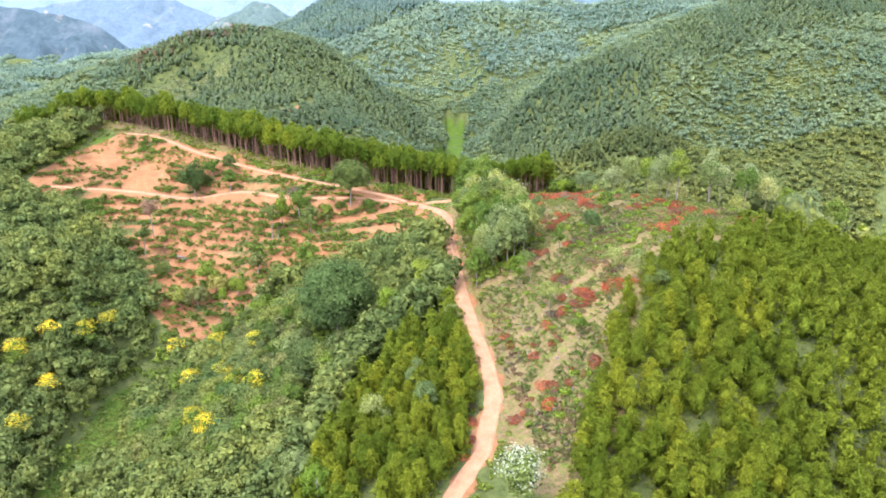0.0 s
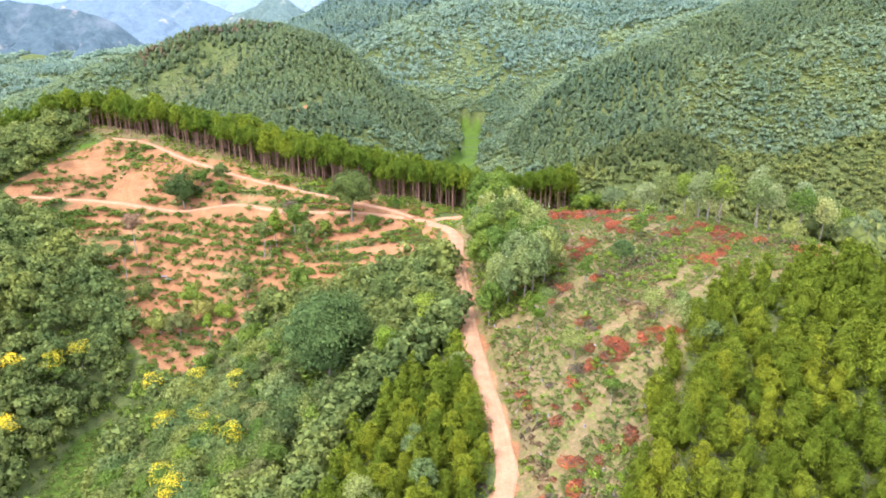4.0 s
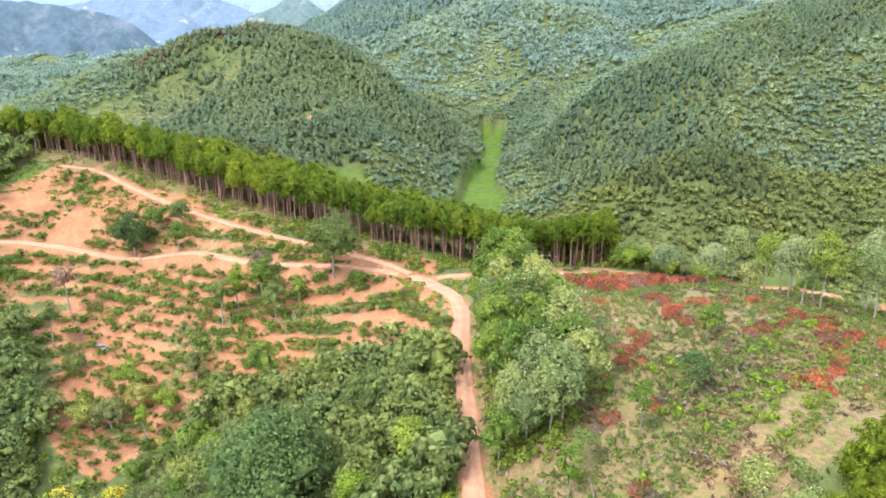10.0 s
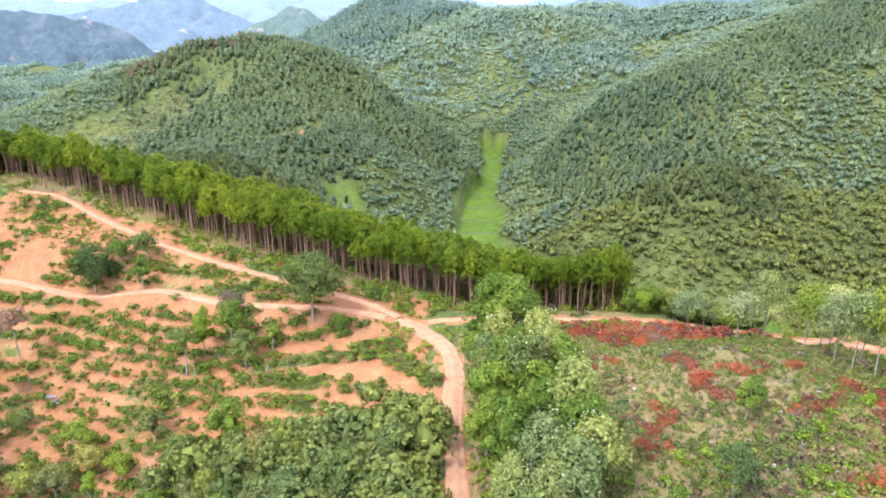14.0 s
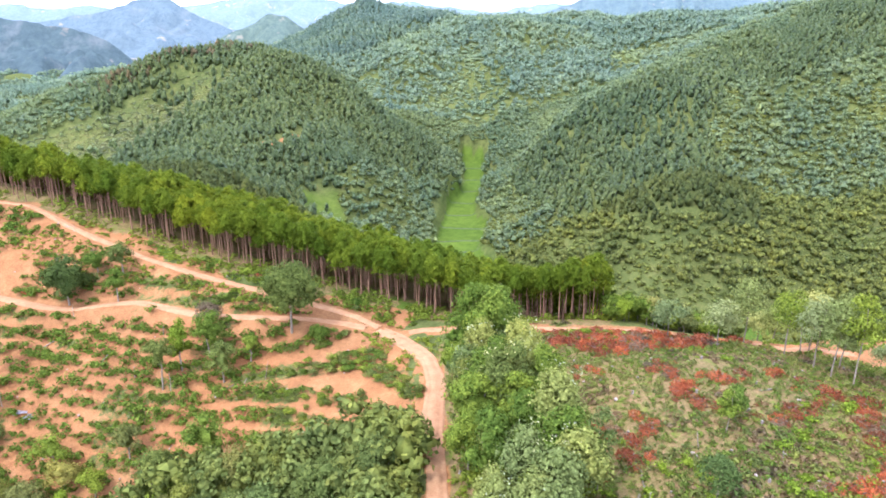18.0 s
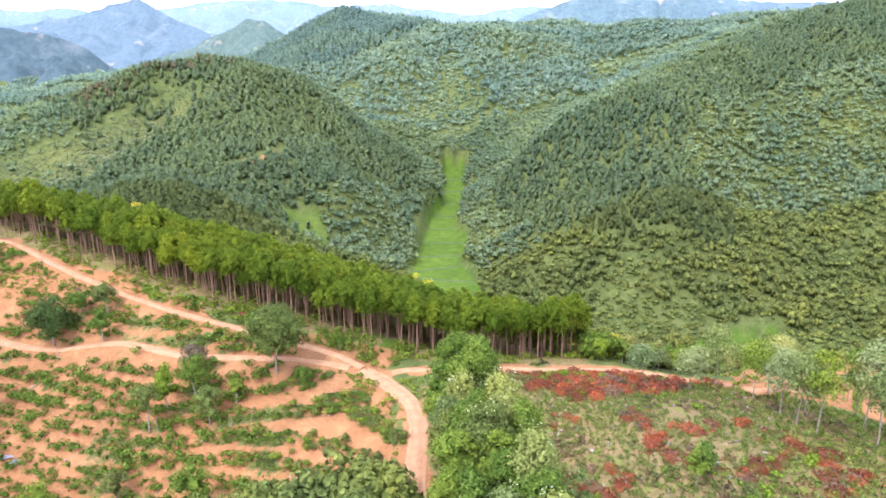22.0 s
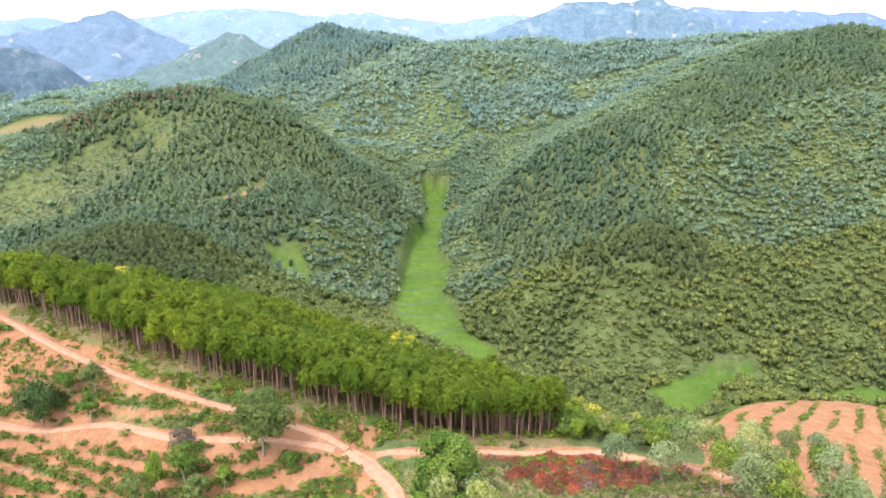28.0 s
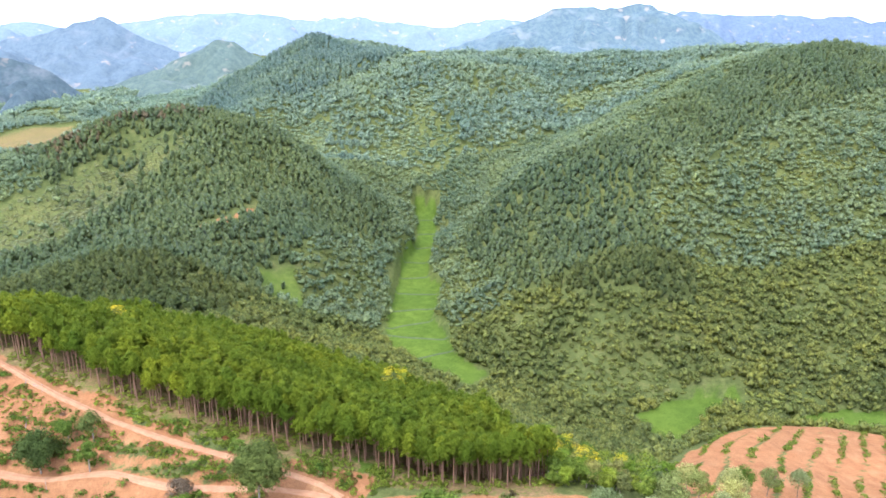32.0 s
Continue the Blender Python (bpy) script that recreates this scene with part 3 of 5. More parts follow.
# ---- plants: leaf sprays and needles on lobed crowns ----
def cards(points, ways, soft, size, rng, spread, long, wide, corners):
    """A leaf spray (4 corners) or needle bunch (3) at each point, turned about outwards. Gives the corners and their soft normals."""
    n = len(points)
    nrm = ways + rng.normal(0, spread, (n, 3))
    nrm /= np.linalg.norm(nrm, axis=1)[:, None]
    nrm *= np.where((nrm * soft).sum(1) < 0, -1, 1)[:, None]
    u = np.cross(nrm, rng.normal(0, 1, (n, 3)))
    u /= np.linalg.norm(u, axis=1)[:, None]
    w = np.cross(nrm, u)
    s = (np.asarray(size) * rng.uniform(0.6, 1.4, n))[:, None] * 0.5
    if corners == 4:
        bend = nrm * s * 0.3
        v = np.stack([points - u * s * long, points - w * s * wide + bend, points + u * s * long, points + w * s * wide + bend], 1)
    else:
        v = np.stack([points - u * s * long, points + u * s * long * 0.5 - w * s * wide, points + u * s * long * 0.8 + w * s * wide], 1)
    soft = soft + rng.normal(0, 0.42, (n, 3))
    soft /= np.linalg.norm(soft, axis=1)[:, None]
    return v.reshape(-1, 3), corners, np.repeat(soft, corners, 0)


def ball_points(n, rng, low=-0.35):
    p = rng.normal(0, 1, (n * 4 + 8, 3))
    p /= np.linalg.norm(p, axis=1)[:, None]
    return p[p[:, 2] > low][:n]


def lump(centre, radii, round_by, up_by, corners, rng, uneven=0.15):
    """The closed mass of twigs inside a lobe: an uneven ball of four- or three-cornered faces, with soft normals."""
    a = np.arange(round_by) * 2 * math.pi / round_by + rng.uniform(0, 1)
    e = np.linspace(-1.1, 1.45, up_by + 1)
    d = np.stack([np.outer(np.cos(e), np.cos(a)), np.outer(np.cos(e), np.sin(a)), np.outer(np.sin(e), np.ones(round_by))], 2).reshape(-1, 3)
    v = centre + d * np.asarray(radii) * rng.uniform(0.97 - uneven, 0.97 + uneven, (len(d), 1))
    i = (np.arange(up_by)[:, None] * round_by + np.arange(round_by)[None, :]).ravel()
    j = (np.arange(up_by)[:, None] * round_by + (np.arange(round_by)[None, :] + 1) % round_by).ravel()
    f = np.c_[i, j, j + round_by, i + round_by]
    if corners == 3:
        f = np.vstack([f[:, :3], f[:, [0, 2, 3]]])
    turn = np.repeat(rng.normal(0, max(0, uneven - 0.1) * 1.6, (len(f), 1, 3)), corners, 1)
    way = d[f] + turn
    return v[f].reshape(-1, 3), corners, (way / np.linalg.norm(way, axis=2)[:, :, None]).reshape(-1, 3)


def joined(pieces):
    return np.vstack([p[0] for p in pieces]), pieces[0][1], np.vstack([p[2] for p in pieces])


def broad_crown(rng, high, wide, lobes, per_lobe, size, flat=0.75, low=0.32, core=2):
    """Rounded lobes of leaf sprays, with gaps between them. core: 2 a lump in each lobe, 1 one in the heart."""
    pts, nrm, soft, cores = [], [], [], []
    heart, half = high * (1 + low) / 2, high * (1 - low) / 2
    for way in ball_points(lobes, rng, -0.55):
        rad = wide * rng.uniform(0.17, 0.27)
        b = ball_points(per_lobe, rng)
        out = rng.uniform(0.45, 0.8)
        c = np.array([way[0] * wide * 0.5 * out, way[1] * wide * 0.5 * out, heart + way[2] * max(0.1, half - rad * flat * 0.6) * rng.uniform(0.7, 1.0)])
        pts.append(c + b * rad * np.array([1, 1, flat]) * rng.uniform(0.7, 1.1, (len(b), 1)))
        nrm.append(b + np.array([0, 0, 0.3]))
        soft.append(b * 0.75 + way * 0.5 + np.array([0, 0, 0.15]))
        if core == 2:
            cores.append(lump(c, np.array([1, 1, flat]) * rad * 0.5, 6, 3, 4, rng, 0.3))
    if core:
        cores.append(lump(np.array([0, 0, heart]), np.array([wide * 0.2, wide * 0.2, half * 0.45]), 6, 3, 4, rng, 0.3))
    return joined(cores + [cards(np.vstack(pts), np.vstack(nrm), np.vstack(soft), size, rng, 0.45, 1.3, 0.8, 4)])


def pine_crown(rng, high, wide, tufts, per_tuft, size, base=0.35, top_round=0.5, broad=0.34, core=(8, 6)):
    """Needle bunches at the ends of whorled branches."""
    pts, nrm, soft = [], [], []
    for k in range(tufts):
        f = rng.uniform(0, 1) ** 0.85
        r = wide * 0.5 * (1 - f ** (1 + 2 * top_round)) ** 0.7 * rng.uniform(0.4, 1.0)
        a = rng.uniform(0, 6.283)
        c = np.array([math.cos(a) * r, math.sin(a) * r, high * (base + (1 - base) * f) - 0.15 * r])
        b = ball_points(per_tuft, rng, -0.4)
        pts.append(c + b * wide * 0.115 * rng.uniform(0.25, 1.0, (len(b), 1)))
        out = np.array([math.cos(a) * r / wide * 2, math.sin(a) * r / wide * 2, (f - 0.35) * 1.3])
        nrm.append(b * 0.6 + out)
        soft.append(b * 0.55 + out * 0.9 + np.array([0, 0, 0.1]))
    mid = high * (base + (1 - base) * 0.42)
    heart = lump(np.array([0, 0, mid]), np.array([wide * 0.23, wide * 0.23, high * (1 - base) * 0.38]), *core, 3, rng)
    return joined([heart, cards(np.vstack(pts), np.vstack(nrm), np.vstack(soft), size, rng, 0.7, 1.9, broad, 3)])


def tube(path, radii, sides=6):
    path = np.asarray(path, float)
    vs, fs = [], []
    for k, (p, r) in enumerate(zip(path, radii)):
        a = np.arange(sides) * 2 * math.pi / sides
        vs.append(np.c_[p[0] + np.cos(a) * r, p[1] + np.sin(a) * r, np.full(sides, p[2])])
        if k:
            o = (k - 1) * sides
            fs += [(o + i, o + (i + 1) % sides, o + sides + (i + 1) % sides, o + sides + i) for i in range(sides)]
    return np.vstack(vs), np.array(fs)


def merged(pieces):
    vs, fs, o = [], [], 0
    for v, f in pieces:
        vs.append(v)
        fs.append(np.asarray(f) + o)
        o += len(v)
    return np.vstack(vs), np.vstack(fs)


def trunk_mesh(rng, high, thick, mat, limbs=4, reach=2.0, limb_low=0.45, limb_high=0.8, lean=0.25, apart=False):
    """A tapered, slightly crooked stem with limbs."""
    k = 6
    path = np.c_[np.cumsum(rng.normal(0, lean, k)) * np.linspace(0, 1, k), np.cumsum(rng.normal(0, lean, k)) * np.linspace(0, 1, k), np.linspace(-0.4, high, k)]
    pieces = [tube(path, np.linspace(thick, thick * 0.3, k))]
    for _ in range(limbs):
        f = rng.uniform(limb_low, limb_high)
        a = rng.uniform(0, 6.283)
        s = np.array([np.interp(f * high, path[:, 2], path[:, c]) for c in (0, 1, 2)])
        e = s + np.array([math.cos(a) * reach, math.sin(a) * reach, reach * rng.uniform(0.4, 0.9)]) * rng.uniform(0.6, 1.1)
        pieces.append(tube([s, (s + e) / 2 + (0, 0, 0.1 * reach), e], [thick * 0.4, thick * 0.28, thick * 0.1], 4))
    if apart:
        return [mesh_of("limb" if k else "trunk", v, f, mat, True) for k, (v, f) in enumerate(pieces)]
    return mesh_of("trunk", *merged(pieces), mat, True)


def tree(name, stems, crown_me, label, category, group="", extra=()):
    """A tree of trunk (with its limbs, where they are given singly) and crown (with its flowers)."""
    root = new(name)
    stems = stems if isinstance(stems, list) else [stems]
    trunk = part("trunk", stems[0], root)
    for me in stems[1:]:
        part("limb", me, trunk)
    crown = part("crown", crown_me, root)
    for n, me, text in extra:
        tagged(part(n, me, crown, text), kind="stuff")
    return tagged(root, label, category, group)


def leafy(name, made, mat):
    v, k, soft = made
    me = mesh_of(name, v, np.arange(len(v)).reshape(-1, k), mat, True)
    me.attributes.new("custom_normal", "FLOAT_VECTOR", "POINT").data.foreach_set("vector", soft.astype(np.float32).ravel())
    return me


def crown_mesh(made, mat):
    return leafy("crown", made, mat)


def scatter(poly, gap, rng, jitter=0.42):
    """Uneven rows of points inside a polygon."""
    xs, ys = [p[0] for p in poly], [p[1] for p in poly]
    x, y = np.meshgrid(np.arange(min(xs), max(xs), gap), np.arange(min(ys), max(ys), gap))
    x, y = x.ravel() + rng.uniform(-jitter, jitter, x.size) * gap, y.ravel() + rng.uniform(-jitter, jitter, x.size) * gap
    keep = inside(poly, x, y) > 0
    return x[keep], y[keep]


def forest(name, x, y, z, models, mat, label, category, rng, lo=0.75, hi=1.25):
    """Many small trees as one piece of uncountable woodland: copies of a few crowns, turned and scaled."""
    pick = rng.integers(0, len(models), len(x))
    size, turn = (lo + (hi - lo) * rng.uniform(0, 1, len(x)) ** 1.6) * (0.8 + 0.4 * vnoise(x, y, 15, 39)), rng.uniform(0, 6.283, len(x))
    out, way = [], []
    for k, (v, corners, soft) in enumerate(models):
        i = np.where(pick == k)[0]
        c, s = np.cos(turn[i])[:, None], np.sin(turn[i])[:, None]
        px = (c * v[None, :, 0] - s * v[None, :, 1]) * size[i, None] + x[i, None]
        py = (s * v[None, :, 0] + c * v[None, :, 1]) * size[i, None] + y[i, None]
        pz = v[None, :, 2] * size[i, None] + z[i, None]
        out.append(np.stack([px, py, pz], 2).reshape(-1, 3))
        way.append(np.stack([c * soft[None, :, 0] - s * soft[None, :, 1], s * soft[None, :, 0] + c * soft[None, :, 1], np.repeat(soft[None, :, 2], len(i), 0)], 2).reshape(-1, 3))
    return tagged(new(name, leafy(name, (np.vstack(out), models[0][1], np.vstack(way)), mat)), label, category, kind="stuff")


# ---- woods on the slopes beyond the ridge ----
rng = np.random.default_rng(5)


def wedge(y0, y1, gap, half=0.65):
    x, y = scatter([(-y0 * half - 25, y0), (-y1 * half - 25, y1), (y1 * half + 25, y1), (y0 * half + 25, y0)], gap, rng, 0.62)
    clear = np.zeros(len(x))
    for p, m in [(p, 0.5) for p in PADDIES] + [(TERRACES, 2), (FIELD, 3), (SPUR, 3), (HILL_GRASS, 2), (SADDLE_GRASS, -4), (CLEARING, 1)]:
        m = 10 * vnoise(x, y, 28, 34) ** 2 if m == 0.5 else m
        clear = np.maximum(clear, (inside(p, x, y) > -m).astype(float) * np.where(np.full(len(x), p is SADDLE_GRASS or p is HILL_GRASS), rng.uniform(0, 1, len(x)) < 0.9, 1))
    ok = (clear < 0.5) & (np.minimum.reduce([along(c, x, y) for c, _ in SCARS]) > 5)
    return x[ok], y[ok]


PINES_LEFT = [(-330, 690), (-90, 720), (20, 665), (25, 600), (-20, 560), (-45, 500), (-60, 440), (-120, 390), (-200, 330), (-240, 420), (-190, 560), (-250, 650)]
PINES_RIGHT = [(75, 600), (160, 580), (215, 620), (330, 720), (460, 760), (430, 640), (300, 600), (205, 555), (174, 512), (188, 458), (173, 432), (123, 440), (77, 502), (68, 552)]
PINES_BACK = [(-320, 1130), (-240, 1310), (-80, 1340), (60, 1140), (-20, 1080), (-120, 1080), (-220, 1060)]


def is_pine(x, y):
    n = 14 * (vnoise(x, y, 30, 31) - 0.5)
    return (np.maximum.reduce([inside(p, x, y) for p in (PINES_LEFT, PINES_RIGHT, PINES_BACK)]) + n) > 0


def small_pine(count, size):
    """A rounded tapering mass of twigs with needle bunches over it."""
    cores = [lump(np.array([0, 0, 3.4]), np.array([2.4, 2.4, 3.0]), 6, 2, 3, rng, 0.3), lump(np.array([rng.normal(0, 0.4), rng.normal(0, 0.4), 5.6]), np.array([1.5, 1.5, 2.1]), 5, 2, 3, rng, 0.3)]
    b = ball_points(count, rng, -0.1)
    pts = np.c_[b[:, :2] * (2.9 - 0.75 * b[:, 2:3]), 4.0 + b[:, 2] * 4.0] * rng.uniform(0.85, 1.2, (len(b), 1))
    return joined(cores + [cards(pts, b, b + (0, 0, 0.2), size, rng, 0.6, 1.3, 0.7, 3)])


def small_broad(count, size, high=6.6, wide=7.3):
    """A few rounded masses close together, with leaf sprays over them."""
    cores, pts, out = [], [], []
    lobes = 3 if count > 20 else 2
    for k in range(lobes):
        a, r = k * 6.283 / lobes + rng.uniform(-0.5, 0.5), wide * (0.2 if k else 0.12)
        c, rad = np.array([math.cos(a) * r, math.sin(a) * r, high * rng.uniform(0.45, 0.66)]), wide * rng.uniform(0.24, 0.38)
        radii = np.array([rad, rad, min(rad, high * 0.42)])
        cores.append(lump(c, radii * 0.68, 5, 2, 4, rng, 0.34))
        b = ball_points(max(2, count // lobes), rng, -0.1)
        pts.append(c + b * radii * rng.uniform(0.9, 1.3, (len(b), 1)))
        out.append(b)
    out = np.vstack(out)
    return joined(cores + [cards(np.vstack(pts), out, out + (0, 0, 0.2), size, rng, 0.7, 1.2, 0.8, 4)])


SCORCHED = [(-300, 600), (-280, 680), (-130, 690), (-118, 650), (-180, 668), (-230, 625)]
for y0, y1, gap, count, size in ((235, 470, 3.7, 36, 0.68), (470, 800, 3.5, 18, 0.85), (800, 1340, 5.5, 12, 1.3)):
    x, y = wedge(y0, y1, gap)
    ok = (inside(BELT, x, y) < 1.5) & ~((x < -60) & (y < 300)) & (along(FORMS["spur_crest"], x, y) > 3)
    ok &= ~((y < 262) & (x < 70)) & ~((x < 45) & (y < 300))
    x, y = x[ok], y[ok]
    z = land(x, y) - 0.3
    pine = is_pine(x, y)
    grow = 0.84 if y0 < 800 else 1.2
    # the farther the band, the more haze its leaf colours carry
    leaf, needle = {235: (WOODS, PINEWOODS), 470: (HAZED_MIDWOODS, HAZED_MIDPINES), 800: (HAZED_RIDGEWOODS, HAZED_RIDGEPINES)}[y0]
    burnt = pine & (y0 == 470) & (inside(SCORCHED, x, y) > 0) & (rng.uniform(0, 1, len(x)) < 0.4)
    if burnt.any():
        forest("scorched_pines", x[burnt], y[burnt], z[burnt], [small_pine(count, size) for _ in range(3)], RUSTWOODS, "brown scorched pines along the hill crest", "pine wood", rng, 0.5, 1.0)
    pine = pine & ~burnt
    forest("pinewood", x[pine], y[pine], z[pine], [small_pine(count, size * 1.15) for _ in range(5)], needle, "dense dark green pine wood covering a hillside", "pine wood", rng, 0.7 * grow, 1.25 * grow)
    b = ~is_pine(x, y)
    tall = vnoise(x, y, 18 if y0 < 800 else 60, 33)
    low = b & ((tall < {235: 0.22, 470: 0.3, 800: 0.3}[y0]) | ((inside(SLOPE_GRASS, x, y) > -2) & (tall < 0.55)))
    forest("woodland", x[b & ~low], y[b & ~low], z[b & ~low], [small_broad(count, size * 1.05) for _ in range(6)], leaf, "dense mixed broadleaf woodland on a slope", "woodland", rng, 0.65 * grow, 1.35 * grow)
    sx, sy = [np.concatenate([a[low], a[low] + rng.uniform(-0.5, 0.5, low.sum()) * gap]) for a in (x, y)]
    forest("scrub", sx, sy, land(sx, sy) - 0.3, [small_broad(max(8, count // 2), size * 0.85, 3.0, 6.2) for _ in range(4)], {235: SCRUB, 470: HAZED_MIDSCRUB, 800: HAZED_RIDGESCRUB}[y0], "light green scrub and bamboo on a slope", "scrub", rng, 0.5 * grow, 1.25 * grow)
x, y = scatter([(-900, 1330), (-1050, 1750), (-60, 1750), (-60, 1345), (-250, 1325)], 8.5, rng, 0.6)
ok = vnoise(x, y, 90, 37) > 0.3
forest("woodland", x[ok], y[ok], land(x[ok], y[ok]) - 0.5, [small_broad(8, 2.4) for _ in range(4)], HAZED_RIDGEWOODS, "woodland far up the side valley, haze in its leaf colour", "woodland", rng, 1.2, 2.0)
x, y = scatter(HILL_GRASS, 2.3, rng)
ok = vnoise(x, y, 14, 36) > 0.12
forest("hill_scrub", x[ok], y[ok], land(x[ok], y[ok]) - 0.3, [small_broad(8, 0.8, 1.3, 3.2) for _ in range(4)], HILLSCRUB, "thin olive and tawny scrub on a half-bare hillside", "scrub", rng, 0.4, 1.2)
x, y = wedge(262, 560, 3.5)
ok = (inside(BELT, x, y) < -1) & ~((x < 45) & (y < 300)) & (along(FORMS["spur_crest"], x, y) > 3) & ~is_pine(x, y)
forest("scrub", x[ok], y[ok], land(x[ok], y[ok]) - 0.3, [small_broad(14, 0.7, 2.8, 5.2) for _ in range(4)], WOODS, "low scrub filling the woods on the slope", "scrub", rng, 0.5, 1.2)


# ---- plantation and woods of the near ridge ----
rng = np.random.default_rng(11)
YOUNG_RIGHT = [(20, 62), (20, 82), (28, 98), (35, 113), (43, 127), (50, 137), (61, 146), (76, 151), (97, 156), (150, 150), (150, 55)]
YOUNG_LEFT = [(-4, 70), (10, 92), (14, 112), (14, 132), (10, 150), (2, 153), (-6, 147), (-12, 134), (-16, 112), (-22, 88)]
GROVE = [(16, 158), (15.8, 204), (20, 212), (27, 202), (31, 184), (31, 168), (25, 156)]


def road_gap(x, y):
    return road_level(np.ravel(x).astype(float), np.ravel(y).astype(float))[0]


def set_at(model, x, y, size, turn, sink=0.15, lean=0.0):
    m = pose(x, y, height(x, y) - sink, lean, lean * 0.5, turn) @ Matrix.Diagonal((size, size, size * float(0.92 + 0.16 * ((x * 7.3 + y * 3.1) % 1)), 1))
    return copy_thing(model, m)


def drop(models):
    """Removes the patterns that copies were taken from."""
    for m in models:
        for o in (*m.children_recursive, m):
            bpy.data.objects.remove(o)


# pine belt along the crest: the rows that show their stems stand singly, the rest is one wood
belt_models = []
for k in range(6):
    made = pine_crown(rng, 13.6, rng.uniform(4.8, 6.0), 90, 14, 0.54, 0.6, 1.1, 0.3)
    belt_models.append(tree("pine", trunk_mesh(rng, 12.4, 0.19, BARK, 5, 1.1, 0.5, 0.85, 0.12), crown_mesh(made, PINE),
                            "tall slender pine with a bare brown stem and green crown", "pine tree", "pines of the crest belt"))
x, y = scatter(BELT, 2.75, rng)
depth = inside(BELT, x, y)
front = BELT[:9]
row = along(front, x, y)
ok = (y < 305) | (row > 12)
x, y, row = x[ok], y[ok], row[ok]
edge = np.where((row < 7.0) & (x > -128) & (x < 54))[0]
edge = edge[np.argsort(row[edge])][:270]
for i in edge:
    set_at(belt_models[int(rng.integers(6))], x[i], y[i], rng.uniform(0.78, 1.08), rng.uniform(0, 360), 0.2, rng.uniform(-1.5, 1.5))
rest = np.setdiff1d(np.arange(len(x)), edge)
inner = [pine_crown(rng, 13.4, 5.6, 52, 11, 0.6, 0.6, 1.1, 0.4, (6, 4)) for _ in range(5)]
forest("pinewood", x[rest], y[rest], land(x[rest], y[rest]) - 0.2, inner, BELTWOODS, "pine wood behind the crest with closed green canopy", "pine wood", rng, 0.72, 1.05)
stem, stem_f = tube([(0, 0, -0.3), (0.05, 0, 5), (0, 0.05, 10.5)], [0.17, 0.13, 0.07], 4)
near = rest[row[rest] < 22]
forest("pine_stems", x[near], y[near], land(x[near], y[near]) - 0.2, [(stem[stem_f].reshape(-1, 3), 4, np.repeat(np.tile([(1, 1, 0), (-1, 1, 0), (-1, -1, 0), (1, -1, 0)], (2, 1)), 4, 0) * 0.7071)], BARK, "bare brown pine stems inside the belt", "pine stems", rng, 0.8, 1.1)
drop(belt_models)

x, y = scatter(BELT_END, 3.4, rng)
ok = (inside(SPUR, x, y) < -2) & (inside(BELT, x, y) < -0.5) & (road_gap(x, y) > 4)
end_models = []
for k, (leaf, text) in enumerate(((SHRUB, "bright green broadleaf tree at the pine belt's end"), (OLIVE, "yellow-green broadleaf tree at the pine belt's end"), (LIME, "lime-green young tree at the pine belt's end"))):
    end_models.append(tree("young_tree", trunk_mesh(rng, 4.6, 0.14, PALE, 4, 1.5), crown_mesh(broad_crown(rng, 6.8, 5.6, 12, 90, 0.27, 0.85, 0.06), leaf), text, "tree", "trees at the belt's end"))
for px, py in zip(x[ok], y[ok]):
    set_at(end_models[int(rng.choice([0, 0, 0, 1, 2]))], px, py, rng.uniform(0.65, 1.15), rng.uniform(0, 360), 0.3, rng.uniform(-4, 4))
drop(end_models)

# young plantation either side of the track
young_models = []
for k in range(7):
    made = pine_crown(rng, 7.6, rng.uniform(4.6, 5.7), 105, 16, 0.4, 0.1, 0.9, 0.3)
    young_models.append(tree("young_pine", trunk_mesh(rng, 7.0, 0.12, BARK, 5, 1.2, 0.3, 0.8, 0.1), crown_mesh(made, YOUNG),
                             "bushy young pine with bright yellow-green needles", "pine tree", "young pines of the plantation"))
xs, ys = [], []
for poly in (YOUNG_RIGHT, YOUNG_LEFT):
    x, y = scatter(poly, 3.4, rng)
    ok = (road_gap(x, y) > 3.2) & (y > 66) & (x < 128)
    xs.append(x[ok])
    ys.append(y[ok])
x, y = np.concatenate(xs), np.concatenate(ys)
order = np.argsort(np.hypot(x - 25, y - 105))
for i in order[:290]:
    set_at(young_models[int(rng.integers(7))], x[i], y[i], rng.uniform(0.72, 1.12), rng.uniform(0, 360), 0.3, rng.uniform(-3, 3))
i = order[290:]
far_young = [pine_crown(rng, 7.6, 5.2, 48, 12, 0.55, 0.1, 0.9, 0.36) for _ in range(5)]
forest("young_pinewood", x[i], y[i], land(x[i], y[i]) - 0.3, far_young, YOUNG, "young pine plantation with yellow-green needles", "pine wood", rng, 0.72, 1.12)
drop(young_models)

# broadleaf trees of the gully and the foot of the terraces
broad_models = []
for k, (mat, text) in enumerate(((BROAD, "rounded dark green broadleaf tree in dense growth"), (BROAD, "rounded dark green broadleaf tree in dense growth"), (BLUISH, "grey-green acacia tree with a domed crown"),
                                 (SHRUB, "fresh green broadleaf tree with a lobed crown"), (OLIVE, "olive-brown broadleaf tree with a lobed crown"), (SILVER, "pale silvery acacia tree with a domed crown"))):
    made = broad_crown(rng, 8.0, rng.uniform(6.2, 7.6), 13, 120, 0.28, 0.8, 0.14)
    broad_models.append(tree("broadleaf_tree", trunk_mesh(rng, 5.5, 0.18, PALE, 5, 2.0), crown_mesh(made, mat), text, "tree", "broadleaf trees of the gully"))
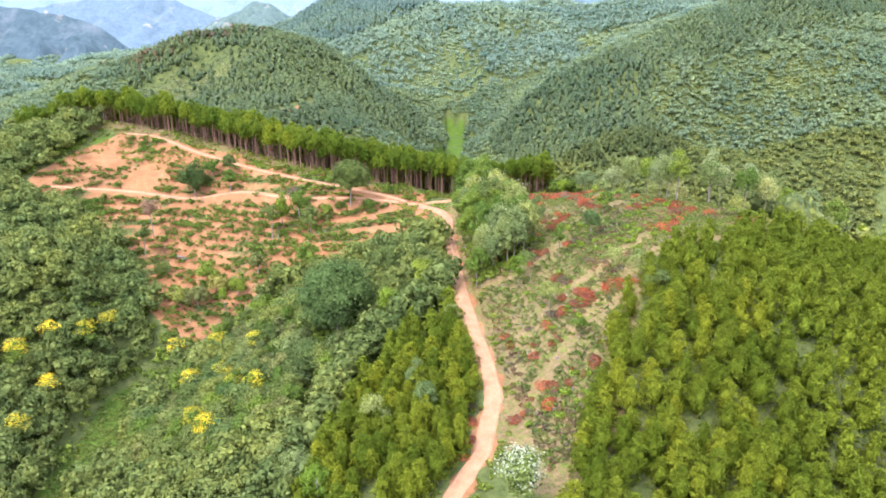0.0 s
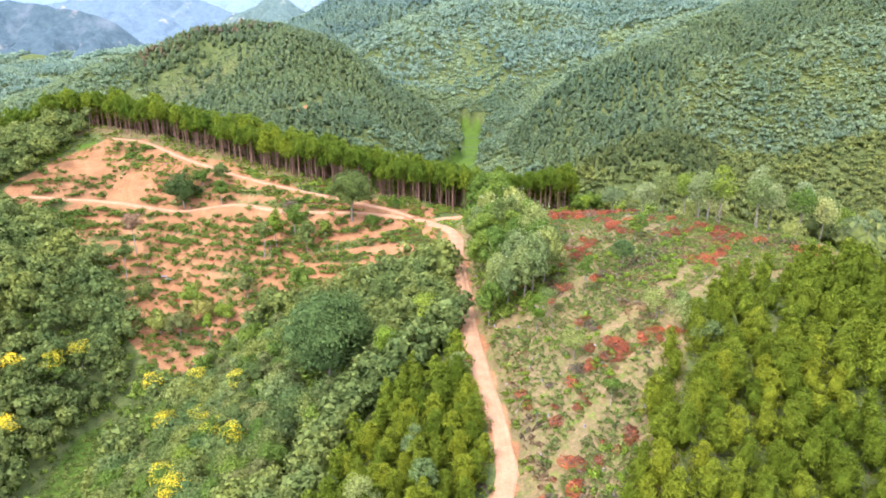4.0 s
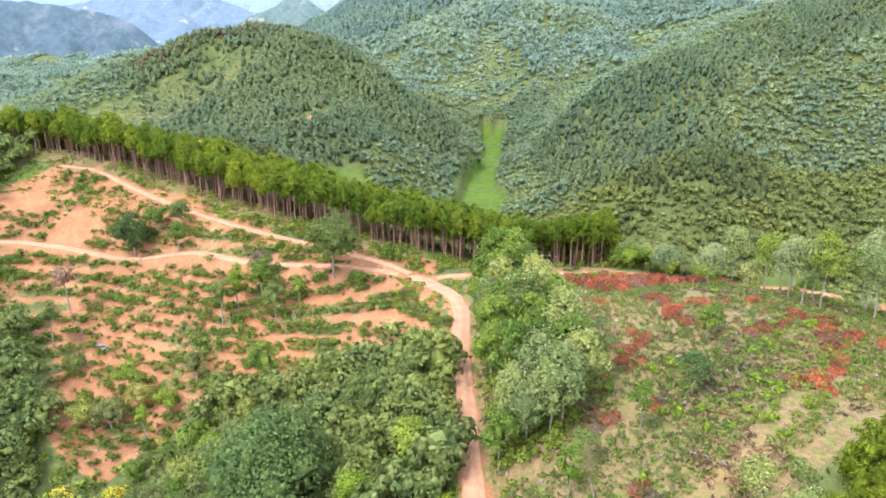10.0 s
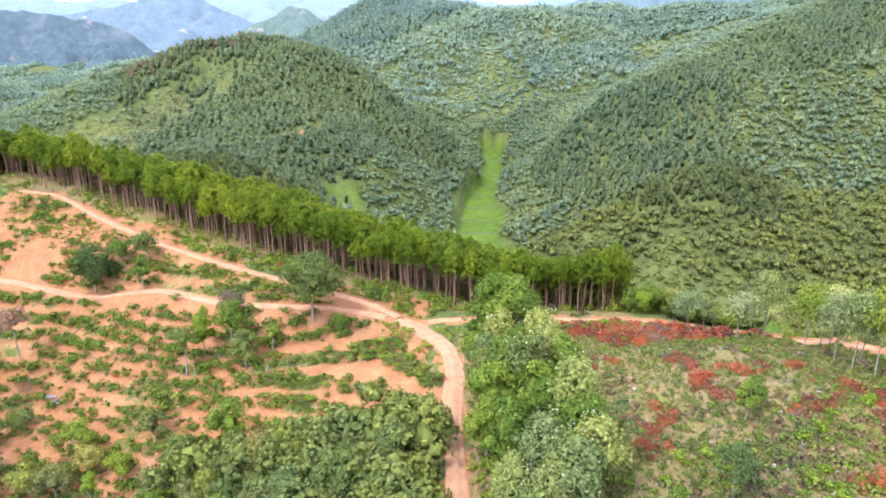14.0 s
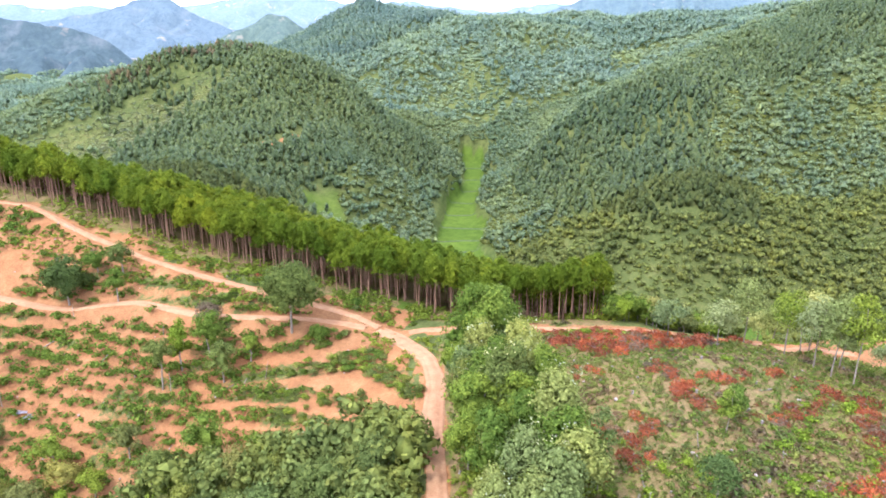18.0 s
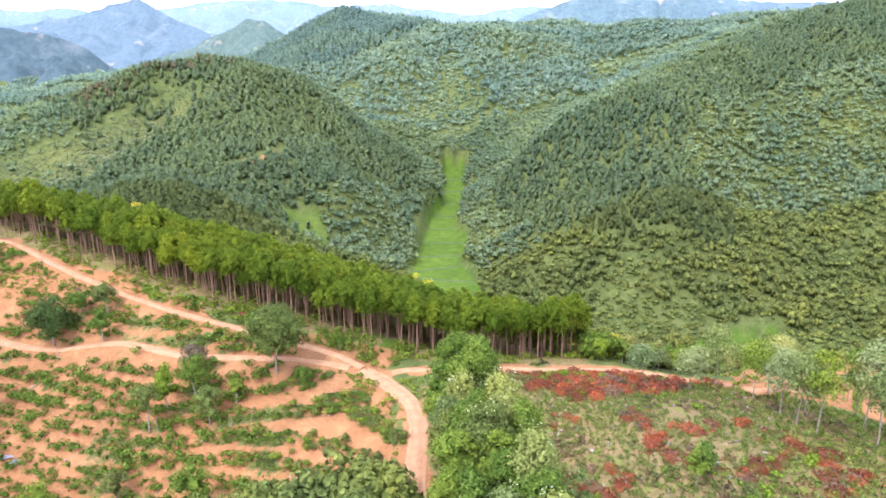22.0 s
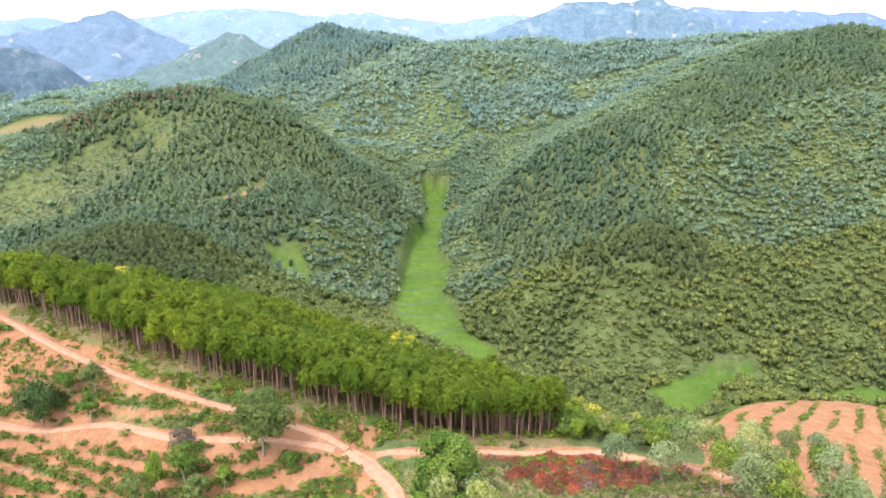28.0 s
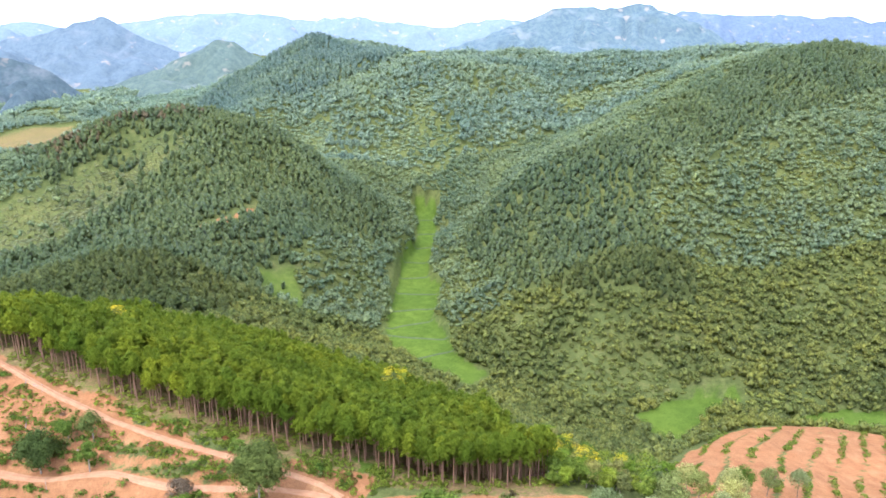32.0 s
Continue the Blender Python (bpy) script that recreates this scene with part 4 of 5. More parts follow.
GULLY = [(-165, 60), (-190, 245), (-190, 302), (-152, 302), (-124, 297), (-124, 288), (-140, 260), (-128, 254), (-100, 242), (-82, 222), (-70, 206), (-56, 200), (-46, 204), (-36, 208), (-20, 203), (-8, 198), (10, 192), (11, 150), (-5, 152), (-13, 138),
         (-18, 112), (-24, 88), (-30, 60)]
x, y = scatter(GULLY, 3.8, rng)
ok = (inside(GULLY_GRASS, x, y) < -1) & (road_gap(x, y) > 4) & (inside(YOUNG_LEFT, x, y) < -1) & (inside(TERRACES, x, y) < -0.5)
ok &= (np.hypot(x + 17.5, y - 164) > 8.0) & (along([(-20, 128), (-21.5, 137), (-22, 147)], x, y) > 2.2) & (y > 85)
x, y = x[ok], y[ok]
order = np.argsort(np.hypot(x + 38, (y - 165) * 0.8))
for i in order[:220]:
    young = 0.75 if x[i] > -12 else 0.55 if -78 < x[i] < -44 and y[i] > 186 else 0.72 if y[i] > 190 - 0.1 * (x[i] + 40) else 1.0
    set_at(broad_models[int(rng.integers(6))], x[i], y[i], young * rng.uniform(0.8, 1.3), rng.uniform(0, 360), 0.3, rng.uniform(-4, 4))
i = order[220:]
i = i[~((x[i] > -78) & (x[i] < -44) & (y[i] > 188))]
forest("woodland", x[i], y[i], land(x[i], y[i]) - 0.3, [broad_crown(rng, 8.0, 7.6, 11, 30, 0.6, 0.8, 0.14) for _ in range(5)], BROADWOODS, "dense dark broadleaf wood on the gully side", "woodland", rng, 0.8, 1.35)
drop(broad_models)
x, y = scatter(GULLY, 3.3, rng)
ok = (inside(GULLY_GRASS, x, y) < 0) & (road_gap(x, y) > 3) & (inside(YOUNG_LEFT, x, y) < -1) & (inside(TERRACES, x, y) < -0.3) & (along([(-20, 128), (-21.5, 137), (-22, 147)], x, y) > 2.0) & (y > 85)
x, y = x[ok], y[ok]
forest("thicket", x, y, land(x, y) - 0.2, [broad_crown(rng, 3.2, 4.2, 6, 12, 0.55, 0.8, 0.05, 1) for _ in range(5)], SHRUB, "green thicket filling the gully between trees", "undergrowth", rng, 0.5, 1.3)

# trees that can be told apart: place, height, width, leaf, bark, low edge of the crown
SINGLE = [
    ("broadleaf_tree", (-18.8, 237.2), 17.0, 13.0, DARKLEAF, PALE, 0.2, 30, "large dark round tree with a pale stem beside the track"),
    ("broadleaf_tree", (-17.5, 164), 22.0, 19.5, BLUISH, PALE, 0.03, 46, "very broad grey-green tree below the terraces"),
    ("broadleaf_tree", (-4.4, 158.5), 12.0, 6.0, LIME, PALE, 0.15, 12, "bright lime-green tree at the gully edge"),
    ("broadleaf_tree", (3.2, 163), 12.5, 8.5, SHRUB, PALE, 0.15, 14, "light green lobed tree beside the track"),
    ("broadleaf_tree", (-4, 182), 11.5, 9.5, BROAD, PALE, 0.15, 16, "dark green spreading tree below the terraces"),
    ("broadleaf_tree", (4, 184), 10.0, 8.0, BROAD, PALE, 0.15, 14, "dark green spreading tree below the terraces"),
    ("broadleaf_tree", (-76.5, 256.5), 13.5, 10.5, DARKLEAF, PALE, 0.03, 24, "dark green tree standing on the terraces"),
    ("broadleaf_tree", (-62.7, 252.5), 8.8, 5.2, SHRUB, PALE, 0.25, 10, "small round fresh green tree on a terrace"),
    ("broadleaf_tree", (-63.6, 259.5), 9.0, 6.0, BROAD, PALE, 0.2, 10, "small round green tree on a terrace"),
    ("broadleaf_tree", (-86.6, 238), 14.5, 7.5, BROWN, PALE, 0.45, 9, "thin brownish tree with a long pale stem"),
    ("columnar_tree", (-41.2, 230.6), 12.6, 4.6, LIME, PALE, 0.1, 12, "narrow lime-green tree on a terrace"),
    ("broadleaf_tree", (-44.4, 227), 12.3, 6.0, BROAD, PALE, 0.4, 10, "round-headed tree with a bare stem on a terrace"),
    ("broadleaf_tree", (-35.6, 232.5), 11.4, 7.0, SHRUB, PALE, 0.2, 12, "green tree on a terrace"),
    ("broadleaf_tree", (-31.3, 226.5), 9.6, 6.5, BLUISH, PALE, 0.2, 11, "grey-green tree on a terrace"),
    ("broadleaf_tree", (-86.6, 228), 13.0, 6.0, BROAD, PALE, 0.4, 9, "slender tree with a leaning pale stem"),
    ("columnar_tree", (-55.5, 203.5), 10.5, 3.2, LIME, PALE, 0.35, 9, "vine-clad lime-green column tree at the terrace foot"),
    ("broadleaf_tree", (-40, 206), 9.5, 9.0, BROAD, PALE, 0.15, 12, "olive green tree at the terrace foot"),
    ("broadleaf_tree", (-63, 216), 7.5, 8.0, SHRUB, PALE, 0.15, 11, "spreading green tree among the terraces"),
    ("broadleaf_tree", (-121.5, 296), 9.0, 4.5, SILVER, PALE, 0.55, 8, "pale-stemmed tree with a small grey-green crown at the belt's end"),
    ("broadleaf_tree", (-65, 207.5), 8.5, 8.0, OLIVE, PALE, 0.12, 12, "olive-green spreading tree low on the terraces"),
    ("broadleaf_tree", (-59.5, 211.8), 7.5, 7.0, OLIVE, PALE, 0.15, 11, "olive-green spreading tree low on the terraces"),
    ("broadleaf_tree", (-70.5, 208), 7.0, 7.0, BROAD, PALE, 0.1, 11, "dark green tree low on the terraces"),
    ("broadleaf_tree", (-47, 213.5), 8.8, 6.4, OLIVE, PALE, 0.2, 11, "light olive tree on a terrace"),
    ("broadleaf_tree", (-52.5, 209), 6.5, 6.0, SHRUB, PALE, 0.15, 10, "fresh green tree at the terrace foot"),
    ("broadleaf_tree", (-15.3, 198), 10.0, 9.0, BROAD, PALE, 0.12, 14, "dark green spreading tree below the terraces"),
    ("broadleaf_tree", (-22, 200), 10.5, 8.0, OLIVE, PALE, 0.15, 12, "light olive tree at the terrace foot"),
    ("broadleaf_tree", (-80, 224), 3.8, 6.0, BROAD, PALE, 0.05, 9, "low dark green bushy tree on bare earth"),
    ("broadleaf_tree", (-93, 215), 6.0, 7.5, BROAD, PALE, 0.1, 11, "low dark green tree at the terraces' edge"),
    ("broadleaf_tree", (-37.5, 240.2), 5.6, 6.2, BROWN, PALE, 0.2, 10, "withered purplish-brown bushy tree beside the track"),
    ("broadleaf_tree", (-26.5, 230.5), 6.0, 4.6, SHRUB, PALE, 0.3, 8, "small green tree on a terrace"),
    ("broadleaf_tree", (-12.5, 233.5), 4.2, 5.0, SHRUB, PALE, 0.1, 8, "small bushy green tree on a terrace edge"),
    ("broadleaf_tree", (-71, 262), 6.5, 7.0, SHRUB, PALE, 0.1, 10, "fresh green bushy tree on the upper terraces"),
    ("broadleaf_tree", (-30, 208), 11.0, 8.0, SHRUB, PALE, 0.15, 12, "light olive tree at the terrace foot"),
]
for name, (px, py), high, wide, leaf, bark, low, lobes, text in SINGLE:
    per = 330 if wide > 15 else 260 if wide > 10 else 180
    flat = 1.15 if name == "columnar_tree" else 0.8
    made = broad_crown(rng, high, wide, lobes, per, 0.27 if wide < 10 else 0.34 if wide < 15 else 0.46, flat, low)
    t = tree(name, trunk_mesh(rng, high * 0.75, 0.16 + 0.012 * wide, bark, 5, wide * 0.24, apart=True), crown_mesh(made, leaf), text, "tree")
    t.matrix_basis = pose(px, py, height(px, py) - 0.2)

# silver saplings, acacias and tall pale stems of the clearing
TALL = [(74.5, 186.5, 15.5), (72.8, 189.5, 13.2), (71.9, 193, 12.4), (77, 206, 11), (70.8, 200, 12.5), (86.8, 186.7, 13), (86, 192, 16), (82, 183, 14), (91, 181, 13), (95, 188, 15), (69, 211, 13.5),
        (82, 212, 12), (90, 200, 14.5), (78, 196, 13), (56, 214, 8.5), (62, 206, 9), (123, 190, 14), (117, 193, 15), (109, 188, 11), (102, 191, 15), (112, 197, 14), (99, 185, 12), (83.5, 228.3, 9), (90.5, 226.2, 11), (105, 246, 10), (118, 255, 9.5), (130, 259, 9), (86, 239.5, 8)]
for k, (px, py, high) in enumerate(TALL):
    made = broad_crown(rng, high, 6.2, 22, 110, 0.3, 0.95, 0.25, 0)
    t = tree("eucalyptus_tree", trunk_mesh(rng, high * 0.85, 0.15, PALE, 6, 1.6, 0.5, 0.9, 0.3, True), crown_mesh(made, (PALELEAF, SILVER, PALELEAF)[k % 3] if k % 4 else SHRUB),
             "tall thin tree with a pale stem and sparse light crown", "tree", "tall trees at the clearing's edge")
    t.matrix_basis = pose(px, py, height(px, py) - 0.2)
SAPLINGS = [(32.4, 168.4, 13.2, 4.2), (52.4, 176.3, 5.2, 3.4), (44.7, 162, 6.2, 4.2), (24.9, 148.6, 9.5, 4.0), (29.8, 136.7, 6.6, 5.0), (35.7, 155.9, 9.2, 3.6), (44, 161, 7.0, 5.0), (50.4, 174.2, 6.6, 3.0),
            (44.2, 138.2, 6.2, 6.0), (47.4, 132.7, 6.4, 6.5), (49.1, 126.4, 6.0, 6.0), (33.3, 124.2, 5.0, 3.4), (49.4, 139.5, 4.0, 3.5), (84.6, 170.5, 6.2, 5.6), (27.5, 153, 6.5, 4.6)]
for k, (px, py, high, wide) in enumerate(SAPLINGS):
    leaf = LIME if k == 3 else (SILVER if k in (4, 8, 9, 10, 13) else (BLUISH, SHRUB)[k % 2])
    made = broad_crown(rng, high, wide, 13, 110, 0.24, 0.9, 0.25, 0)
    t = tree("sapling", trunk_mesh(rng, high * 0.8, 0.09, PALE, 4, wide * 0.2, 0.4, 0.8, 0.12, True), crown_mesh(made, leaf), "slender young tree with a pale stem in the clearing", "tree", "young trees of the clearing")
    t.matrix_basis = pose(px, py, height(px, py) - 0.15)

# grove beside the track
grove_models = []
for k in range(4):
    made = broad_crown(rng, 11.0, rng.uniform(5.2, 6.6), 18, 140, 0.26, 0.95, 0.18)
    extra = [("blossom", leafy("blossom", broad_crown(rng, 11.3, 5.0, 3, 8, 0.2, 0.5, 0.75, 0), CREAM), "cream blossom")] if k % 2 else []
    grove_models.append(tree("acacia_tree", trunk_mesh(rng, 8.6, 0.15, PALE, 6, 1.7), crown_mesh(made, (SHRUB, BROAD, SHRUB, SILVER)[k]), ("mid-green acacia in the roadside grove", "green acacia with cream blossom in the grove",
                             "fresh green tree in the roadside grove", "silvery acacia with cream blossom in the grove")[k], "tree", "trees of the roadside grove", extra))
x, y = scatter(GROVE, 3.9, rng)
x, y = np.r_[x, 22.5, 17.2, 25, 18, 29], np.r_[y, 206, 208, 176, 187, 166]
for px, py in zip(x, y):
    set_at(grove_models[int(rng.choice([0, 1, 2, 2, 3]))], px, py, rng.uniform(0.85, 1.35) if py < 205 else rng.uniform(1.2, 1.5), rng.uniform(0, 360), 0.2, rng.uniform(-3, 3))
drop(grove_models)

# silver-leaved trees that rise out of the young pines, and the flowering tree by the track
for px, py, high, wide, leaf in ((-6.2, 112, 10.5, 5.5, SILVER), (2.7, 113, 10.0, 4.6, SILVER), (1.4, 123, 9.8, 4.0, SILVER), (-19, 104, 11, 6, SILVER), (-24, 112, 10, 6, SILVER), (-29, 101, 9, 6, SILVER),
                                 (-15, 98, 10, 5, LIME), (-33, 96, 9, 7, SILVER), (9.8, 143, 8.5, 3.6, SILVER), (75, 82, 9, 5, BLUISH), (60, 78, 9, 5, BLUISH), (-58, 92, 9, 7, SILVER)):
    made = broad_crown(rng, high, wide, 14, 130, 0.25, 0.95, 0.2)
    t = tree("silver_tree", trunk_mesh(rng, high * 0.8, 0.14, PALE, 5, wide * 0.22, apart=True), crown_mesh(made, leaf), "pale silvery-leaved tree rising among young pines", "tree", "silvery trees among the pines")
    t.matrix_basis = pose(px, py, height(px, py) - 0.2)
made = broad_crown(rng, 12.0, 7.5, 16, 60, 0.4, 0.85, 0.3)
flowers = broad_crown(rng, 12.3, 7.6, 16, 70, 0.32, 0.85, 0.4, 0)
t = tree("flowering_tree", trunk_mesh(rng, 9, 0.2, PALE, 6, 2.2, apart=True), crown_mesh(made, BLUISH), "tree thick with cream-white blossom beside the track", "tree", "", [("blossom", leafy("blossom", flowers, CREAM), "cream-white blossom")])
t.matrix_basis = pose(16.5, 88.5, height(16.5, 88.5) - 0.2)

# cassia trees in yellow flower
CASSIA = [(-66, 188.5, 9), (-92, 190, 9), (-53, 183, 8), (-36, 150, 8.5), (-99, 184, 9), (-104, 176, 9), (-47, 166, 8.5), (-42, 158, 8), (-97, 158, 9), (-50, 148, 8), (-88, 196, 8), (-110, 168, 9), (-40, 172, 8), (-106, 150, 9), (-100, 142, 9), (-112, 158, 9), (-95, 172, 8), (-45, 140, 8), (-58, 172, 8), (17, 326, 13), (13, 316, 13), (56, 262, 9), (63, 255, 8), (70, 268, 9), (76, 258, 8), (66, 280, 9), (-78, 322, 14)]
for k, (px, py, high) in enumerate(CASSIA):
    high += 2.0
    made = broad_crown(rng, high, 6.5, 13, 110, 0.28, 0.8, 0.2)
    flowers = broad_crown(rng, high + 0.4, 6.4, 14, 60, 0.2, 0.5, 0.5, 0)
    t = tree("cassia_tree", trunk_mesh(rng, high * 0.7, 0.16, PALE, 5, 1.8, apart=True), crown_mesh(made, SHRUB if k % 2 else BROAD), "green tree topped with bright yellow flowers", "tree", "yellow-flowering trees", [("blossom", leafy("blossom", flowers, YELLOW), "bright yellow blossom")])
    t.matrix_basis = pose(px, py, height(px, py) - 0.2)

# ---- low growth ----
def bush_mesh(name, mat, high, wide, lobes, per, size):
    return leafy(name, broad_crown(rng, high, wide, lobes, per, size, 0.75, 0.1, 1), mat)


bush_meshes = [bush_mesh("shrub", m, h, w, 9, 34, 0.17) for m, h, w in ((SHRUB, 1.3, 2.3), (SHRUB, 1.0, 1.8), (BROAD, 1.5, 2.2), (SCRUB, 0.9, 2.4), (SHRUB, 0.8, 2.0))]
x, y = scatter(TERRACES, 1.15, rng)
z, st = ground(x, y, True)
patch = vnoise(x * 0.4, y, 8, 41)
right = ease(x, -75, -15)
ok = (st > 0.58) & (st < 0.95) & (patch + 0.42 * right + 0.1 * ease(y, 235, 258) > 0.52) & (road_gap(x, y) > 2.6)
ok |= (rng.uniform(0, 1, len(x)) < 0.012) & (road_gap(x, y) > 2.6)
x, y = x[ok], y[ok]
order = np.argsort(-x)
for i in order[:280]:
    s = rng.uniform(0.55, 1.4)
    b = tagged(new("shrub", bush_meshes[int(rng.integers(5))]), "leafy green shrub on a terrace edge", "shrub", "shrubs along the terraces")
    b.matrix_basis = pose(x[i], y[i], height(x[i], y[i]) - 0.1, 0, 0, rng.uniform(0, 360)) @ Matrix.Diagonal((s, s, s * rng.uniform(0.7, 1.1), 1))
i = order[280:]
forest("terrace_hedge", x[i], y[i], land(x[i], y[i]) - 0.1, [broad_crown(rng, 1.5, 2.3, 6, 16, 0.25, 0.75, 0.1, 1) for _ in range(5)], SHRUB, "rows of green shrubs along earth terraces", "hedge", rng, 0.6, 1.6)

# undergrowth of the clearing, the roadside, the crest strip and the spur
x, y = scatter(CLEARING, 0.95, rng)
p1, p2 = vnoise(x, y, 7, 51), vnoise(x, y, 2.6, 52)
ok = (p1 * 0.6 + p2 * 0.5 > 0.27) & (np.minimum.reduce([along(q, x, y) for q in TRAILS]) > 1.5) & (road_gap(x, y) > 2.4)
xa, ya = x[ok], y[ok]
low = [broad_crown(rng, 0.62, 1.3, 5, 9, 0.2, 0.7, 0.05, 0) for _ in range(6)]
herb = rng.uniform(0, 1, len(xa)) < 0.6
fresh = (rng.uniform(0, 1, len(x)) < 0.09) & (vnoise(x, y, 11, 53) > 0.62)
forest("undergrowth", x[fresh], y[fresh], land(x[fresh], y[fresh]) - 0.05, [broad_crown(rng, 1.0, 1.9, 7, 20, 0.2, 0.8, 0.05, 1) for _ in range(4)], LIME, "fresh green bushes of the cut slope", "undergrowth", rng, 0.5, 1.3)
straw = (vnoise(x, y, 9, 54) + 0.4 * vnoise(x, y, 2.5, 57) > 0.72) & (rng.uniform(0, 1, len(x)) < 0.55) & (road_gap(x, y) > 2.2)
forest("slash", x[straw], y[straw], land(x[straw], y[straw]) - 0.08, [broad_crown(rng, 0.42, 1.5, 5, 7, 0.3, 0.5, 0.05, 0) for _ in range(5)], STRAW, "dry tan twigs and slash strewn over the cut slope", "slash", rng, 0.5, 1.4)
forest("undergrowth", xa[herb], ya[herb], land(xa[herb], ya[herb]) - 0.05, low, SCRUB, "light green ferns and weeds of the cut slope", "undergrowth", rng, 0.5, 1.5)
forest("undergrowth", xa[~herb], ya[~herb], land(xa[~herb], ya[~herb]) - 0.05, low, SHRUB, "green ferns and weeds of the cut slope", "undergrowth", rng, 0.5, 1.4)
strips = []
for line, side, gap in ((ROADS["ridge_road"], 4.0, 1.4), (FORMS["upper_bench"], 4.5, 1.3), (FORMS["pine_crest"], 3.5, 1.4), (ROADS["crest_track"], 4.0, 1.5), ([(20, 222), (40, 222), (58, 218)], 5, 1.6)):
    pts = np.array([p[:2] for p in line])
    bx, by = np.meshgrid(np.arange(pts[:, 0].min() - 8, pts[:, 0].max() + 8, gap), np.arange(pts[:, 1].min() - 8, pts[:, 1].max() + 8, gap))
    bx, by = bx.ravel() + rng.uniform(-0.6, 0.6, bx.size), by.ravel() + rng.uniform(-0.6, 0.6, by.size)
    ok = (along(line, bx, by) < side + 2 * vnoise(bx, by, 6, 55)) & (road_gap(bx, by) > 2.3) & (vnoise(bx, by, 5, 56) > 0.36)
    strips.append(np.c_[bx[ok], by[ok]])
s = np.vstack(strips)
forest("roadside_growth", s[:, 0], s[:, 1], land(s[:, 0], s[:, 1]) - 0.08, [broad_crown(rng, 0.95, 1.6, 5, 10, 0.28, 0.7, 0.05, 0) for _ in range(5)], SHRUB, "weeds and low bushes along the tracks", "undergrowth", rng, 0.4, 1.4)
x, y = scatter(GROVE, 1.5, rng)
forest("grove_underbrush", x, y, land(x, y) - 0.1, [broad_crown(rng, 1.8, 2.4, 7, 18, 0.3, 0.8, 0.05, 1) for _ in range(4)], SHRUB, "thick green underbrush beneath the grove", "undergrowth", rng, 0.5, 1.2)
x, y = scatter(SPUR, 1.35, rng)
z, st = ground(x, y, True)
ok = (st > 0.72) & (st < 0.93) & (vnoise(x, y, 12, 58) > 0.5) & (x < 230)
forest("terrace_weeds", x[ok], y[ok], land(x[ok], y[ok]) - 0.1, [broad_crown(rng, 1.0, 1.7, 5, 9, 0.3, 0.7, 0.05, 0) for _ in range(5)], SHRUB, "thin weeds on the bare terraced spur", "undergrowth", rng, 0.6, 1.6)
x, y = scatter(GULLY_GRASS, 1.1, rng)
forest("gully_grass", x, y, land(x, y) - 0.05, low, SCRUB, "bright rank grass on the gully floor", "grass", rng, 0.6, 1.7)

# felled pine tops, needles gone rust-red
BRUSH = [[(18.5, 111.5), (22, 111.8), (26, 112.2)], [(25.5, 116.4), (30, 116.8), (34, 116)], [(25, 126.5), (30.5, 128.4)], [(27.7, 132.5), (32.5, 133.2), (37, 133.4), (41, 132.1), (45, 133)], [(33, 136.5), (37, 136.4)], [(41, 135), (43.5, 135.2)],
         [(33, 146.7), (34, 143)], [(22.5, 165.5), (26, 166.6)], [(31, 159.7), (33, 161)], [(39, 160.5), (41, 161.5)], [(56, 161), (60, 159.7), (65, 161.8)], [(69, 174.1), (75, 172.7), (78, 170.8)], [(66, 165), (70, 172.3), (71, 178.6)],
         [(40, 175.3), (43.2, 178.7), (41.7, 181.5)], [(36, 178), (40, 172)], [(47, 185.5), (49, 181.2), (52, 180)], [(49, 184.7), (47.5, 195.5)], [(55, 186.2), (57, 188)], [(63, 187.5), (68, 181.3)], [(57, 175.3), (64.4, 178.4)],
         [(32, 181.6), (37.9, 179)], [(26.5, 175), (28, 172)], [(36.5, 199), (39, 199)], [(20, 135), (21, 132)], [(84, 168), (90, 170)], [(30, 223.5), (37, 222), (46, 222), (56, 221.5)], [(62, 218.5), (70, 213)]]
BRUSH_RIM = [(33, 214), (40, 222.5), (50, 222.5), (60, 216), (64, 209), (56, 204), (46, 206), (38, 209)]


def brush_mesh(mat):
    n = 260
    a, r = rng.uniform(0, 6.283, n), np.sqrt(rng.uniform(0, 1, n))
    pts = np.c_[np.cos(a) * r * 1.5, np.sin(a) * r * 1.0, rng.uniform(0.05, 1.0, n) * (1.1 - 0.6 * r)]
    out = np.c_[np.cos(a) * r, np.sin(a) * r, np.full(n, 0.5)]
    return leafy("needles", cards(pts, out, out, 0.34, rng, 0.9, 2.0, 0.28, 3), mat)


def twig_mesh():
    pieces = []
    for _ in range(9):
        a = rng.uniform(0, 6.283)
        e = np.array([math.cos(a) * 1.5, math.sin(a) * 1.1, rng.uniform(0.3, 0.8)])
        pieces.append(tube([(0, 0, 0.05), e * 0.5 + (0, 0, 0.15), e], [0.05, 0.035, 0.015], 4))
    return mesh_of("twigs", *merged(pieces), DRYWOOD)


